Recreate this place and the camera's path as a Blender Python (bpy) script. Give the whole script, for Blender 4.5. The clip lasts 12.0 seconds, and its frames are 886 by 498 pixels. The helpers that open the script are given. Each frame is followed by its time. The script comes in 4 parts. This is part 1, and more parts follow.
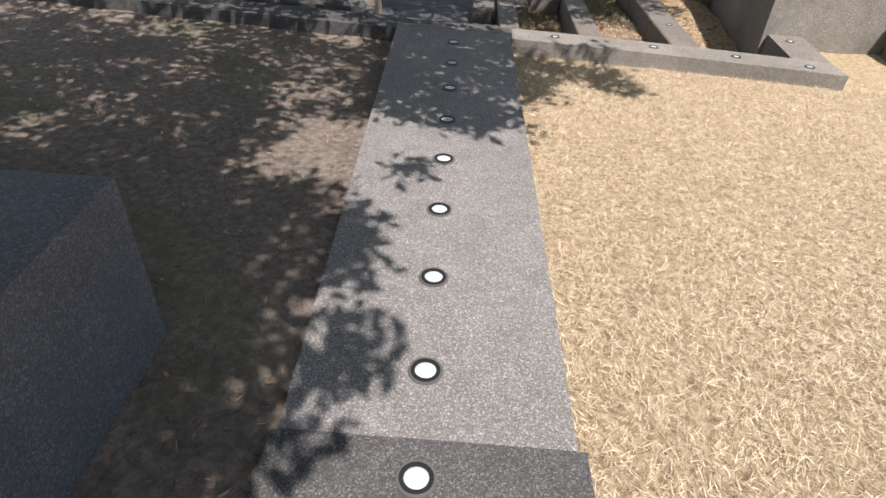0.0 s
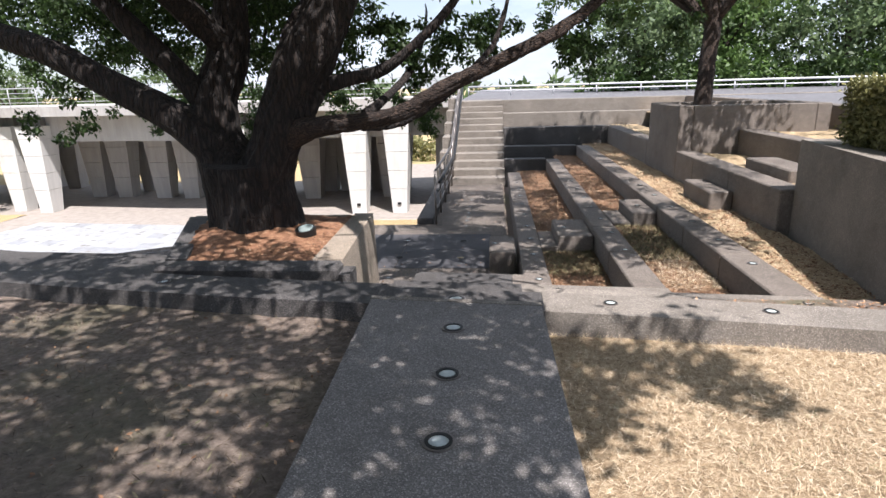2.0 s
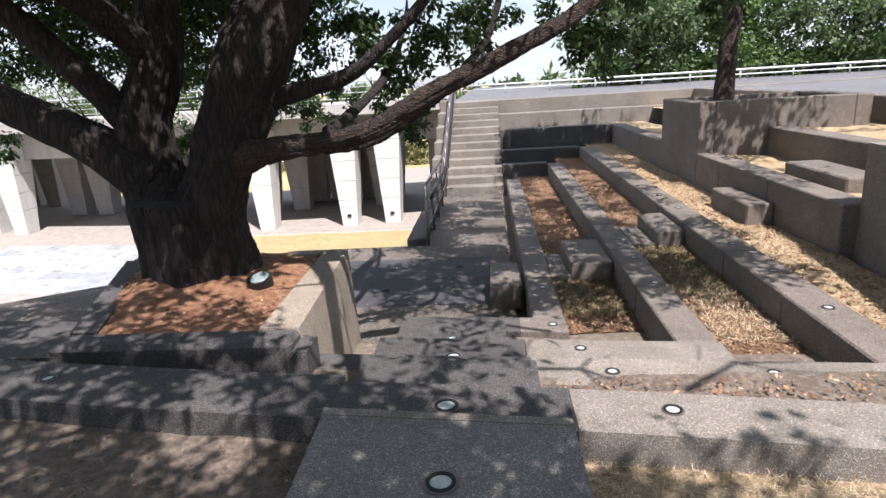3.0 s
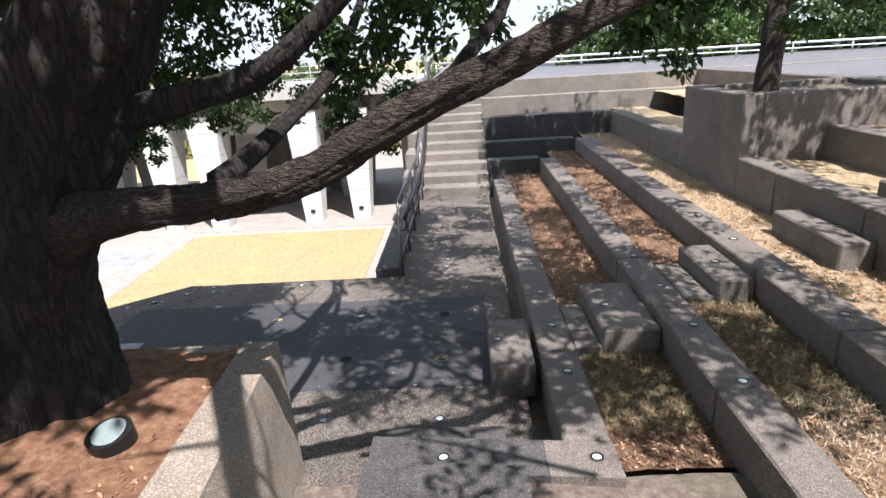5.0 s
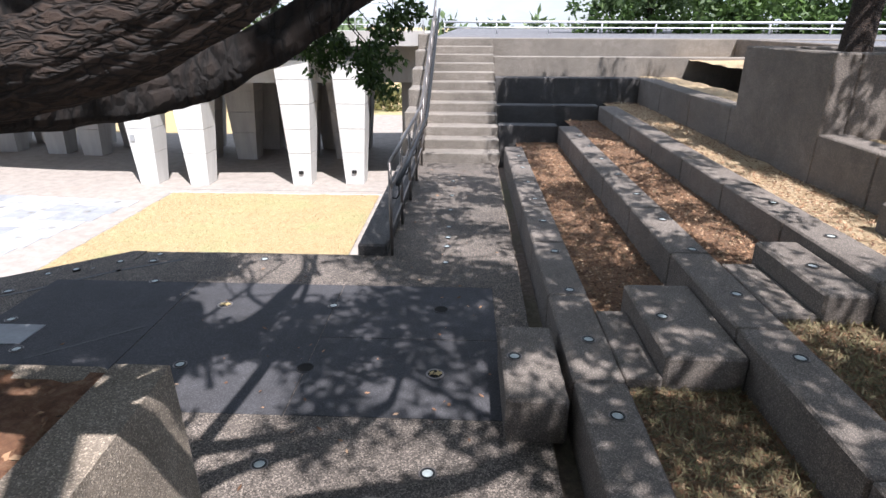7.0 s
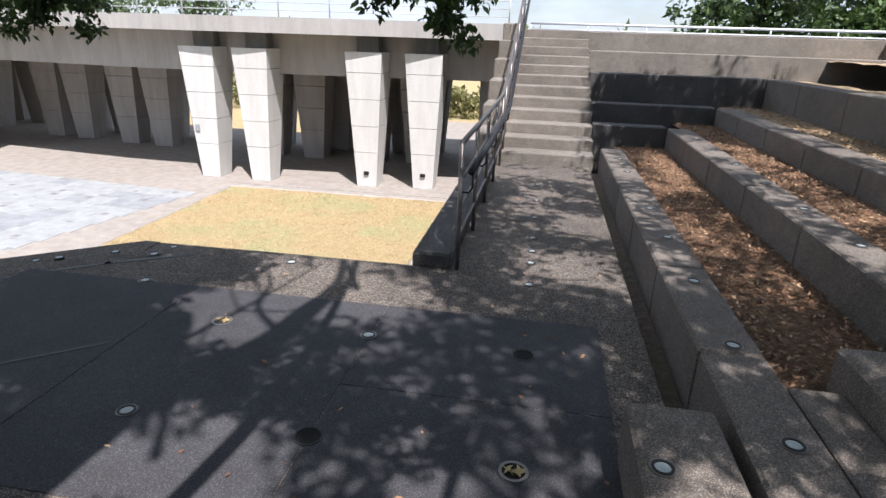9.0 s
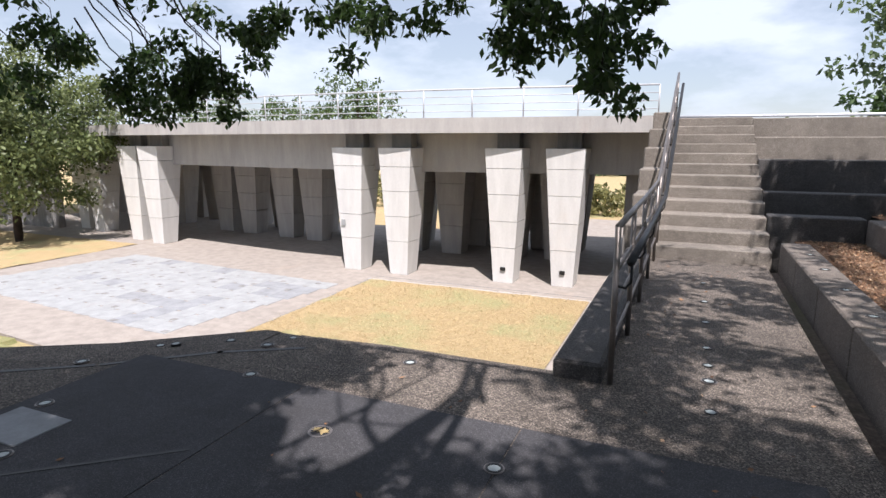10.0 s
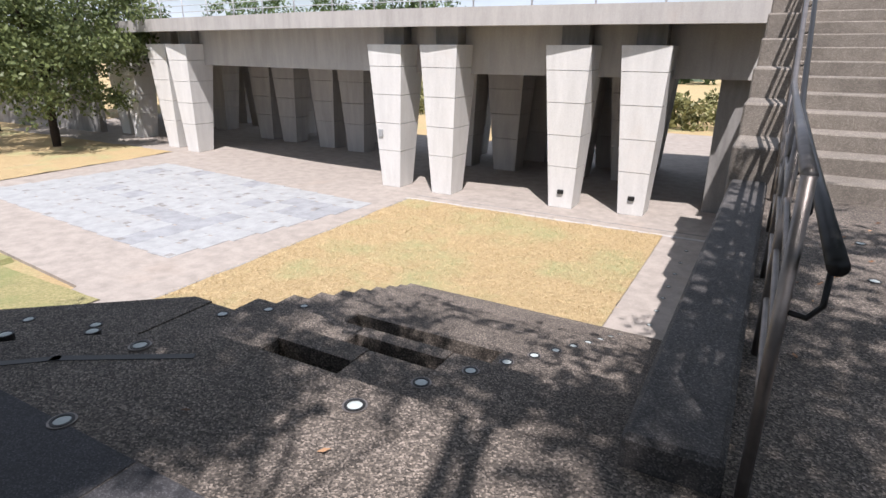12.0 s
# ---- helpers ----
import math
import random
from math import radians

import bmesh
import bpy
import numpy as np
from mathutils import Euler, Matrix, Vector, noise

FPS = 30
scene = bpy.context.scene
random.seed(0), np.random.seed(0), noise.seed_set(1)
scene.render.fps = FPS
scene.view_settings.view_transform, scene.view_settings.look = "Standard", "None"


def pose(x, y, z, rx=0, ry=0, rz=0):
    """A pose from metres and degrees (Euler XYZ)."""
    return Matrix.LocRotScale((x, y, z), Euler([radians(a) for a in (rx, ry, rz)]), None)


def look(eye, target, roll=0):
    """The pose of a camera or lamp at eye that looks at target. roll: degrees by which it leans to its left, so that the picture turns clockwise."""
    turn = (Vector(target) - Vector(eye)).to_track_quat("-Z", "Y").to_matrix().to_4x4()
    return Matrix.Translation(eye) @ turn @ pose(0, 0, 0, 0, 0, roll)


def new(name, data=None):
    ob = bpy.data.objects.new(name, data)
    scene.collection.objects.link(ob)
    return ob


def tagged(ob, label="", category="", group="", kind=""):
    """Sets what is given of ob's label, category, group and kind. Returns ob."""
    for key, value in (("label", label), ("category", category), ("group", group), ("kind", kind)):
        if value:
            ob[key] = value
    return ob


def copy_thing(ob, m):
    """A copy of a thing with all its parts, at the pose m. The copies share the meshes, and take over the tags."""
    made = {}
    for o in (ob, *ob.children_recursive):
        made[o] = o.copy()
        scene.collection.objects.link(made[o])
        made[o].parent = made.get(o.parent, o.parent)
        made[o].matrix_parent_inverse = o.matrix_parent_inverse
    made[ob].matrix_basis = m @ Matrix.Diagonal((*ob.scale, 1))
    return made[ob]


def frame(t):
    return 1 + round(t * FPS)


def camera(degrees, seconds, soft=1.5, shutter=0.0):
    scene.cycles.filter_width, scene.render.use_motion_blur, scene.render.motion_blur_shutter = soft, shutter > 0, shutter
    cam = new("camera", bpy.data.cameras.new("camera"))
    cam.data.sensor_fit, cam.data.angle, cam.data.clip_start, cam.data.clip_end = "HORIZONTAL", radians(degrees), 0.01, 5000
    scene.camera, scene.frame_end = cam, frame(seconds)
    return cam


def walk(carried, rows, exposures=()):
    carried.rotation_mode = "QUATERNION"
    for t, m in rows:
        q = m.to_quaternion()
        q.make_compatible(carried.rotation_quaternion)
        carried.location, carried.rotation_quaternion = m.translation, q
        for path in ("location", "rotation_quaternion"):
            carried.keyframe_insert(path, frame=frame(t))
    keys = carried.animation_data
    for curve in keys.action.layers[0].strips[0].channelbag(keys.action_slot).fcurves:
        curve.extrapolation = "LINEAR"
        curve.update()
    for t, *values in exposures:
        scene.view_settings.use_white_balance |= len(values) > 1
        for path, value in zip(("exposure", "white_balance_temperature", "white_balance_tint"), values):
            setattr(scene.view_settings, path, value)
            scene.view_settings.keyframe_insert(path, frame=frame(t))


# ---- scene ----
cam = camera(74.6, 12.0)
PATH = [
    (0, (0.137, -1.192, 1.717), (0.098, 0.405, 0.512), 3.2),
    (0.1, (0.157, -1.078, 1.703), (0.112, 0.57, 0.571), 4.3),
    (0.5, (0.206, -0.714, 1.594), (0.125, 1.031, 0.619), 2.6),
    (1, (0.231, -0.136, 1.515), (0.144, 1.699, 0.724), 1.6),
    (1.5, (0.224, 0.383, 1.434), (0.125, 2.242, 0.702), -0.3),
    (2, (0.239, 1.156, 1.36), (0.061, 3.072, 0.817), -1.6),
    (2.5, (0.227, 1.807, 1.375), (0.05, 3.721, 0.822), -4.3),
    (3, (0.226, 2.453, 1.418), (0.05, 4.369, 0.871), -3.6),
    (3.5, (0.204, 2.985, 1.43), (0.024, 4.899, 0.881), -5.4),
    (3.7, (0.217, 3.182, 1.444), (0.032, 5.096, 0.894), -6.0),
    (5.3, (-0.02, 4.845, 1.574), (-0.086, 6.737, 0.927), -2.8),
    (5.5, (-0.033, 4.973, 1.531), (-0.091, 6.862, 0.877), -2.5),
    (6, (-0.038, 5.316, 1.417), (-0.098, 7.188, 0.715), -2.3),
    (6.5, (-0.02, 5.667, 1.268), (-0.082, 7.53, 0.544), -1.0),
    (7, (-0.093, 6.012, 1.131), (-0.166, 7.876, 0.41), 0.2),
    (7.2, (-0.114, 6.16, 1.07), (-0.184, 8.023, 0.345), 0.8),
    (8.8, (-0.255, 7.300, 0.597), (-0.460, 9.178, -0.058), 2.2),
    (9, (-0.287, 7.456, 0.556), (-0.586, 9.314, -0.121), 1.9),
    (9.5, (-0.405, 7.808, 0.424), (-0.824, 9.680, -0.142), 1.0),
    (10, (-0.467, 8.125, 0.339), (-1.239, 9.935, -0.021), 0.1),
    (10.5, (-0.552, 8.497, 0.230), (-1.518, 10.199, -0.181), 1.3),
    (11, (-0.687, 9.065, 0.112), (-1.622, 10.727, -0.491), 1.2),
    (11.5, (-0.780, 9.517, 0.125), (-1.707, 11.168, -0.518), 2.2),
    (12, (-0.947, 10.021, 0.141), (-1.868, 11.671, -0.515), 0.3),
]
walk(cam, [(t, look(eye, target, roll)) for t, eye, target, roll in PATH], exposures=[(0.0, 0.84, 6500, 10), (1.0, 0.96, 6500, 11), (2.5, 1.03, 6450, 13), (3.5, 1.02, 6450, 13), (5.5, 1.18, 6250, 13), (6.5, 1.16, 6200, 13), (7.5, 1.04, 6250, 12), (9.0, 0.81, 6350, 12), (10.5, 0.71, 6550, 15), (12.0, 0.67, 6450, 14)])

# ---- world and sun ----
SUN_TO = Vector((-0.27, 0.50, -1.0)).normalized()      # the way the sunlight travels
world = bpy.data.worlds.new("sky")
scene.world = world
world.use_nodes = True
wt = world.node_tree
sky = wt.nodes.new("ShaderNodeTexSky")
sky.sky_type = "NISHITA"
sky.sun_disc = False
sky.sun_elevation = math.asin(-SUN_TO.z)
sky.sun_rotation = math.atan2(-SUN_TO.x, -SUN_TO.y)
sky.air_density, sky.dust_density, sky.ozone_density = 1.0, 0.7, 1.5
wt.nodes["Background"].inputs["Strength"].default_value = 0.061
# thin haze and soft cumulus over the blue
cloud_at = wt.nodes.new("ShaderNodeTexCoord")
flat = wt.nodes.new("ShaderNodeMapping")
flat.inputs["Scale"].default_value = (1.0, 1.0, 2.6)
wt.links.new(cloud_at.outputs["Generated"], flat.inputs["Vector"])
puffs = wt.nodes.new("ShaderNodeTexNoise")
puffs.inputs["Scale"].default_value, puffs.inputs["Detail"].default_value, puffs.inputs["Roughness"].default_value = 3.2, 8.0, 0.58
wt.links.new(flat.outputs[0], puffs.inputs["Vector"])
cover = wt.nodes.new("ShaderNodeValToRGB")
cover.color_ramp.elements[0].position, cover.color_ramp.elements[0].color = 0.45, (0.42, 0.42, 0.42, 1)
cover.color_ramp.elements[1].position, cover.color_ramp.elements[1].color = 0.62, (0.92, 0.92, 0.92, 1)
wt.links.new(puffs.outputs["Fac"], cover.inputs[0])
veil = wt.nodes.new("ShaderNodeMix")
veil.data_type = "RGBA"
veil.inputs[7].default_value = (9.4, 10.5, 12.3, 1)
wt.links.new(cover.outputs[0], veil.inputs[0])
wt.links.new(sky.outputs[0], veil.inputs[6])
wt.links.new(veil.outputs[2], wt.nodes["Background"].inputs["Color"])
sun = new("sun", bpy.data.lights.new("sun", "SUN"))
sun.data.energy, sun.data.angle, sun.data.color = 5.0, radians(0.6), (1.0, 0.955, 0.94)
sun.matrix_world = look((8, -12, 30), Vector((8, -12, 30)) + SUN_TO)


# ---- materials ----
def shader(name, rough=0.8, metal=0.0):
    m = bpy.data.materials.new(name)
    m.use_nodes = True
    b = m.node_tree.nodes["Principled BSDF"]
    b.inputs["Roughness"].default_value, b.inputs["Metallic"].default_value = rough, metal
    return m, m.node_tree, b


def node(t, kind, **values):
    n = t.nodes.new(kind)
    for k, v in values.items():
        n.inputs[k].default_value = v
    return n


def ramp(t, source, stops):
    r = t.nodes.new("ShaderNodeValToRGB")
    e = r.color_ramp.elements
    while len(e) < len(stops):
        e.new(0.5)
    for el, (p, c) in zip(e, stops):
        el.position, el.color = p, (*c, 1)
    t.links.new(source, r.inputs[0])
    return r.outputs[0]


def mix(t, fac, a, b, how="MIX"):
    n = t.nodes.new("ShaderNodeMix")
    n.data_type, n.blend_type = "RGBA", how
    for sock, v in ((n.inputs[0], fac), (n.inputs[6], a), (n.inputs[7], b)):
        if isinstance(v, (int, float)):
            sock.default_value = v
        elif isinstance(v, tuple):
            sock.default_value = (*v, 1)
        else:
            t.links.new(v, sock)
    return n.outputs[2]


def coords(t):
    """World-sized coordinates, the same on every object."""
    return t.nodes.new("ShaderNodeNewGeometry").outputs["Position"]


def tex_noise(t, at, scale, detail=4.0, rough=0.6):
    n = node(t, "ShaderNodeTexNoise", Scale=scale, Detail=detail, Roughness=rough)
    t.links.new(at, n.inputs["Vector"])
    return n.outputs["Fac"]


def bump(t, b, height, strength, distance):
    n = node(t, "ShaderNodeBump", Strength=strength, Distance=distance)
    t.links.new(height, n.inputs["Height"])
    t.links.new(n.outputs["Normal"], b.inputs["Normal"])


def washed_stone(name, dark, light, pebble=70.0, stain=0.35, rough=0.85, relief=0.5):
    """Washed aggregate: small pale chips in a grey mortar, with broad stains."""
    m, t, b = shader(name, rough)
    at = coords(t)
    v = node(t, "ShaderNodeTexVoronoi", Scale=pebble)
    t.links.new(at, v.inputs["Vector"])
    chips = t.nodes.new("ShaderNodeSeparateColor")
    t.links.new(v.outputs["Color"], chips.inputs[0])
    grain = ramp(t, chips.outputs[0], [(0.0, dark), (0.55, tuple((a + c) / 2 for a, c in zip(dark, light))), (0.82, light),
                                       (1.0, tuple(min(1, 1.7 * c) for c in light))])
    broad = ramp(t, tex_noise(t, at, 0.9, 6, 0.65), [(0.3, (1 - stain,) * 3), (0.7, (1.0, 1.0, 1.0))])
    fine = ramp(t, tex_noise(t, at, 6.0, 5, 0.7), [(0.3, (0.78, 0.77, 0.75)), (0.7, (1.0, 1.0, 1.0))])
    t.links.new(mix(t, 1.0, mix(t, 1.0, grain, broad, "MULTIPLY"), fine, "MULTIPLY"), b.inputs["Base Color"])
    bump(t, b, v.outputs["Distance"], relief, 0.006)
    return m


def cast_concrete(name, base, stain=0.3, rough=0.8, warm=(0.6, 0.5, 0.42)):
    m, t, b = shader(name, rough)
    at = coords(t)
    stretch = node(t, "ShaderNodeMapping", Scale=(2.2, 2.2, 0.35))
    t.links.new(at, stretch.inputs["Vector"])
    runs = ramp(t, tex_noise(t, stretch.outputs[0], 1.6, 6, 0.7), [(0.32, (1 - stain,) * 3), (0.62, (1.0, 1.0, 1.0))])
    fine = ramp(t, tex_noise(t, at, 35, 4, 0.7), [(0.25, (0.84, 0.84, 0.83)), (0.75, (1.0, 1.0, 1.0))])
    rust = ramp(t, tex_noise(t, at, 0.55, 5, 0.6), [(0.6, (0.0,) * 3), (0.78, (0.35,) * 3)])
    c = mix(t, 1.0, mix(t, 1.0, base, runs, "MULTIPLY"), fine, "MULTIPLY")
    t.links.new(mix(t, rust, c, tuple(p * q * 1.5 for p, q in zip(base, warm))), b.inputs["Base Color"])
    bump(t, b, tex_noise(t, at, 60, 4, 0.7), 0.25, 0.004)
    return m


def earth(name, stops, scale, relief, patch=None):
    """Soil, litter or dry turf: two sizes of mottling and a rough relief."""
    m, t, b = shader(name, 0.95)
    at = coords(t)
    c = ramp(t, tex_noise(t, at, scale, 8, 0.75), stops)
    if patch:
        where = ramp(t, tex_noise(t, at, 0.7, 5, 0.6), [(0.5, (0.0,) * 3), (0.68, (0.8,) * 3)])
        c = mix(t, where, c, patch)
    t.links.new(c, b.inputs["Base Color"])
    bump(t, b, tex_noise(t, at, scale * 2.5, 8, 0.8), relief, 0.03)
    return m


def plain(name, colour, rough=0.6, metal=0.0, wear=0.25, scale=12.0):
    m, t, b = shader(name, rough, metal)
    at = coords(t)
    f = ramp(t, tex_noise(t, at, scale, 5, 0.65), [(0.3, (1 - wear,) * 3), (0.7, (1.0, 1.0, 1.0))])
    t.links.new(mix(t, 1.0, colour, f, "MULTIPLY"), b.inputs["Base Color"])
    return m


def leafy(name, low, high, through_light=0.35):
    m, t, b = shader(name, 0.55)
    r = t.nodes.new("ShaderNodeNewGeometry").outputs["Random Per Island"]
    c = ramp(t, r, [(0.0, low), (1.0, high)])
    t.links.new(c, b.inputs["Base Color"])
    glow = t.nodes.new("ShaderNodeBsdfTranslucent")
    t.links.new(c, glow.inputs["Color"])
    both = t.nodes.new("ShaderNodeMixShader")
    both.inputs[0].default_value = through_light
    t.links.new(b.outputs[0], both.inputs[1])
    t.links.new(glow.outputs[0], both.inputs[2])
    t.links.new(both.outputs[0], t.nodes["Material Output"].inputs["Surface"])
    return m


def bark(name, dark, light, scale=9.0, along=(1.0, 1.0, 0.2)):
    """Rough bark: plates parted by dark cracks that run along the wood, with a fine crust."""
    m, t, b = shader(name, 0.92)
    at = coords(t)
    stretch = node(t, "ShaderNodeMapping", Scale=along)
    t.links.new(at, stretch.inputs["Vector"])
    warp = t.nodes.new("ShaderNodeVectorMath")
    warp.operation = "ADD"
    wobble = node(t, "ShaderNodeTexNoise", Scale=scale * 0.8, Detail=4.0)
    t.links.new(stretch.outputs[0], wobble.inputs["Vector"])
    less = t.nodes.new("ShaderNodeVectorMath")
    less.operation = "SCALE"
    less.inputs["Scale"].default_value = 0.16
    t.links.new(wobble.outputs["Color"], less.inputs[0])
    t.links.new(stretch.outputs[0], warp.inputs[0])
    t.links.new(less.outputs[0], warp.inputs[1])
    cracks = node(t, "ShaderNodeTexVoronoi", Scale=scale * 2.4)
    cracks.feature = "DISTANCE_TO_EDGE"
    t.links.new(warp.outputs[0], cracks.inputs["Vector"])
    plates = ramp(t, cracks.outputs["Distance"], [(0.0, (0.0,) * 3), (0.22, (1.0,) * 3)])
    crust = tex_noise(t, stretch.outputs[0], scale * 7, 8, 0.8)
    mottle = ramp(t, tex_noise(t, at, 3.0, 5, 0.65), [(0.35, (0.55,) * 3), (0.70, (1.25,) * 3)])
    wood = mix(t, 1.0, ramp(t, crust, [(0.36, tuple(0.5 * (p + q) for p, q in zip(dark, light))), (0.66, light)]), mottle, "MULTIPLY")
    t.links.new(mix(t, plates, dark, wood), b.inputs["Base Color"])
    bump(t, b, mix(t, 0.4, plates, crust), 1.0, 0.035)
    return m


AGGREGATE = washed_stone("washed aggregate", (0.108, 0.092, 0.079), (0.245, 0.210, 0.180), 210, 0.35)
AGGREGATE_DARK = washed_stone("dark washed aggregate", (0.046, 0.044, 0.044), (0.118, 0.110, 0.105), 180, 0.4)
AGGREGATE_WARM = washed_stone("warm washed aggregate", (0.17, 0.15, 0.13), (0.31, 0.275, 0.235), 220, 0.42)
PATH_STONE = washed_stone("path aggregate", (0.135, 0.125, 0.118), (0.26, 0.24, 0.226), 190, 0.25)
GRANITE = washed_stone("dark speckled granite", (0.058, 0.063, 0.075), (0.125, 0.132, 0.148), 170, 0.35, 0.5, 0.15)
PLAZA_STONE = washed_stone("plaza aggregate", (0.046, 0.039, 0.033), (0.245, 0.207, 0.175), 140, 0.45, 0.85, 0.9)
SLATE_FLOOR = washed_stone("dark plaza plate", (0.038, 0.038, 0.043), (0.076, 0.075, 0.081), 240, 0.4, 0.85, 0.05)
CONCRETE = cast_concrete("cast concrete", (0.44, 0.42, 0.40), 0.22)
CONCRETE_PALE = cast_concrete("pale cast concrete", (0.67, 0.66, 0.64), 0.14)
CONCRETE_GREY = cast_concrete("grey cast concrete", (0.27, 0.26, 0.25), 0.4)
PAVING = cast_concrete("washed paving", (0.355, 0.315, 0.28), 0.28)
SANDY_SUNLIT = washed_stone("sunlit sandy aggregate", (0.24, 0.20, 0.155), (0.45, 0.375, 0.295), 200, 0.35, 0.85, 0.8)
TILE = cast_concrete("pale stone tile", (0.37, 0.38, 0.385), 0.25, 0.6)
TILE_DARK = cast_concrete("worn grey stone tile", (0.31, 0.32, 0.335), 0.3, 0.7)
ASPHALT = washed_stone("asphalt", (0.10, 0.10, 0.11), (0.20, 0.20, 0.21), 140, 0.3, 0.9, 0.2)
LAWN = earth("dry lawn", [(0.3, (0.11, 0.07, 0.038)), (0.5, (0.36, 0.26, 0.155)), (0.7, (0.60, 0.47, 0.31))], 26, 0.8)
LAWN_LOW = earth("dry yellow lawn", [(0.3, (0.25, 0.178, 0.09)), (0.5, (0.385, 0.288, 0.150)), (0.72, (0.53, 0.41, 0.240))], 22, 0.8, (0.30, 0.31, 0.15))
LAWN_GREEN = earth("patchy green lawn", [(0.3, (0.15, 0.145, 0.06)), (0.5, (0.27, 0.245, 0.11)), (0.72, (0.42, 0.35, 0.19))], 20, 0.8, (0.19, 0.22, 0.085))
SOIL = earth("bare soil with litter", [(0.3, (0.085, 0.065, 0.052)), (0.5, (0.19, 0.148, 0.118)), (0.72, (0.36, 0.29, 0.235))], 18, 0.9, (0.13, 0.125, 0.07))
LITTER = earth("leaf litter", [(0.3, (0.07, 0.036, 0.021)), (0.5, (0.22, 0.115, 0.062)), (0.72, (0.42, 0.27, 0.16))], 22, 1.0)
RED_SOIL = earth("reddish litter", [(0.3, (0.12, 0.052, 0.027)), (0.5, (0.28, 0.135, 0.07)), (0.72, (0.46, 0.28, 0.165))], 16, 1.0)
STRAW_BED = earth("straw on soil", [(0.3, (0.23, 0.155, 0.085)), (0.5, (0.46, 0.34, 0.20)), (0.72, (0.66, 0.54, 0.36))], 24, 1.0)
STEEL = plain("brushed steel", (0.24, 0.215, 0.20), 0.42, 0.7, 0.3)
PAINTED_RAIL = plain("pale painted steel", (0.55, 0.56, 0.58), 0.45, 0.3, 0.2)
DARK_METAL = plain("dark metal", (0.035, 0.035, 0.035), 0.45, 0.6)
GLASS_LENS = plain("frosted lamp glass", (0.46, 0.51, 0.50), 0.38, 0.0, 0.25, 40)
YELLOW_LEAF = plain("yellow dry leaf", (0.55, 0.42, 0.20), 0.8)
PIT_SHADE = plain("painted pit shade", (0.008, 0.007, 0.006), 1.0)
SMOKED_LENS = plain("dusty spotlight glass", (0.24, 0.29, 0.28), 0.15, 0.0, 0.2, 30)
BARK_SHADED = bark("shade-darkened bark", (0.006, 0.0045, 0.004), (0.040, 0.028, 0.022))
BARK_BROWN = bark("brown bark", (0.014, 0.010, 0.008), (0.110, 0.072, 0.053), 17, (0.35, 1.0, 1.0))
LEAF = leafy("dark green leaves", (0.02, 0.042, 0.012), (0.065, 0.12, 0.03), 0.4)
LEAF_BRIGHT = leafy("mid green leaves", (0.035, 0.075, 0.018), (0.12, 0.20, 0.05), 0.35)
LEAF_FAR = leafy("far foliage", (0.05, 0.085, 0.035), (0.14, 0.20, 0.08), 0.3)
LEAF_OLIVE = leafy("olive green leaves", (0.06, 0.085, 0.03), (0.20, 0.24, 0.09), 0.35)
HEDGE_LEAF = leafy("clipped hedge leaves", (0.085, 0.09, 0.03), (0.30, 0.29, 0.12), 0.3)


# ---- builders ----
def thing(name, label, category, at=(0, 0, 0), group="", kind=""):
    e = new(name)
    e.location = at
    e.empty_display_size = 0.2
    return tagged(e, label, category, group, kind)


def finish(bm, name, material):
    me = bpy.data.meshes.new(name)
    bm.normal_update()
    bm.to_mesh(me)
    bm.free()
    for m in (material if isinstance(material, (list, tuple)) else [material]):
        me.materials.append(m)
    return me


def part(name, bm, material, parent, label="", kind="", smooth=False):
    """Links bm, given in world coordinates, as one mesh under a thing or a part."""
    me = finish(bm, name, material)
    if smooth:
        for p in me.polygons:
            p.use_smooth = True
    ob = new(name, me)
    ob.parent = parent
    up, off = parent, Vector((0, 0, 0))
    while up:
        off += up.location
        up = up.parent
    ob.matrix_parent_inverse = Matrix.Translation(-off)
    return tagged(ob, label, "", "", kind)


def solid(name, bm, material, label, category, kind="", group="", smooth=False):
    ob = new(name, finish(bm, name, material))
    if smooth:
        for p in ob.data.polygons:
            p.use_smooth = True
    return tagged(ob, label, category, group, kind)


def soften(bm, width, segments=1):
    if width > 0:
        bmesh.ops.bevel(bm, geom=[e for e in bm.edges if e.calc_face_angle(0) > 0.5], offset=width, segments=segments, affect="EDGES", profile=0.6)
    return bm


def box(x0, x1, y0, y1, z0, z1, edge=0.012):
    bm = bmesh.new()
    bmesh.ops.create_cube(bm, size=1, matrix=Matrix.Translation(((x0 + x1) / 2, (y0 + y1) / 2, (z0 + z1) / 2)) @ Matrix.Diagonal((x1 - x0, y1 - y0, z1 - z0, 1)))
    return soften(bm, edge)


def prism(plan, z0, z1, edge=0.012):
    """A plan polygon, counter-clockwise, pulled up from z0 to z1."""
    bm = bmesh.new()
    low = [bm.verts.new((x, y, z0)) for x, y in plan]
    high = [bm.verts.new((x, y, z1)) for x, y in plan]
    n = len(plan)
    bm.faces.new(low[::-1])
    bm.faces.new(high)
    for i in range(n):
        bm.faces.new((low[i], low[(i + 1) % n], high[(i + 1) % n], high[i]))
    return soften(bm, edge)


def sheet(plan, z):
    bm = bmesh.new()
    bm.faces.new([bm.verts.new((x, y, z)) for x, y in plan])
    return bm


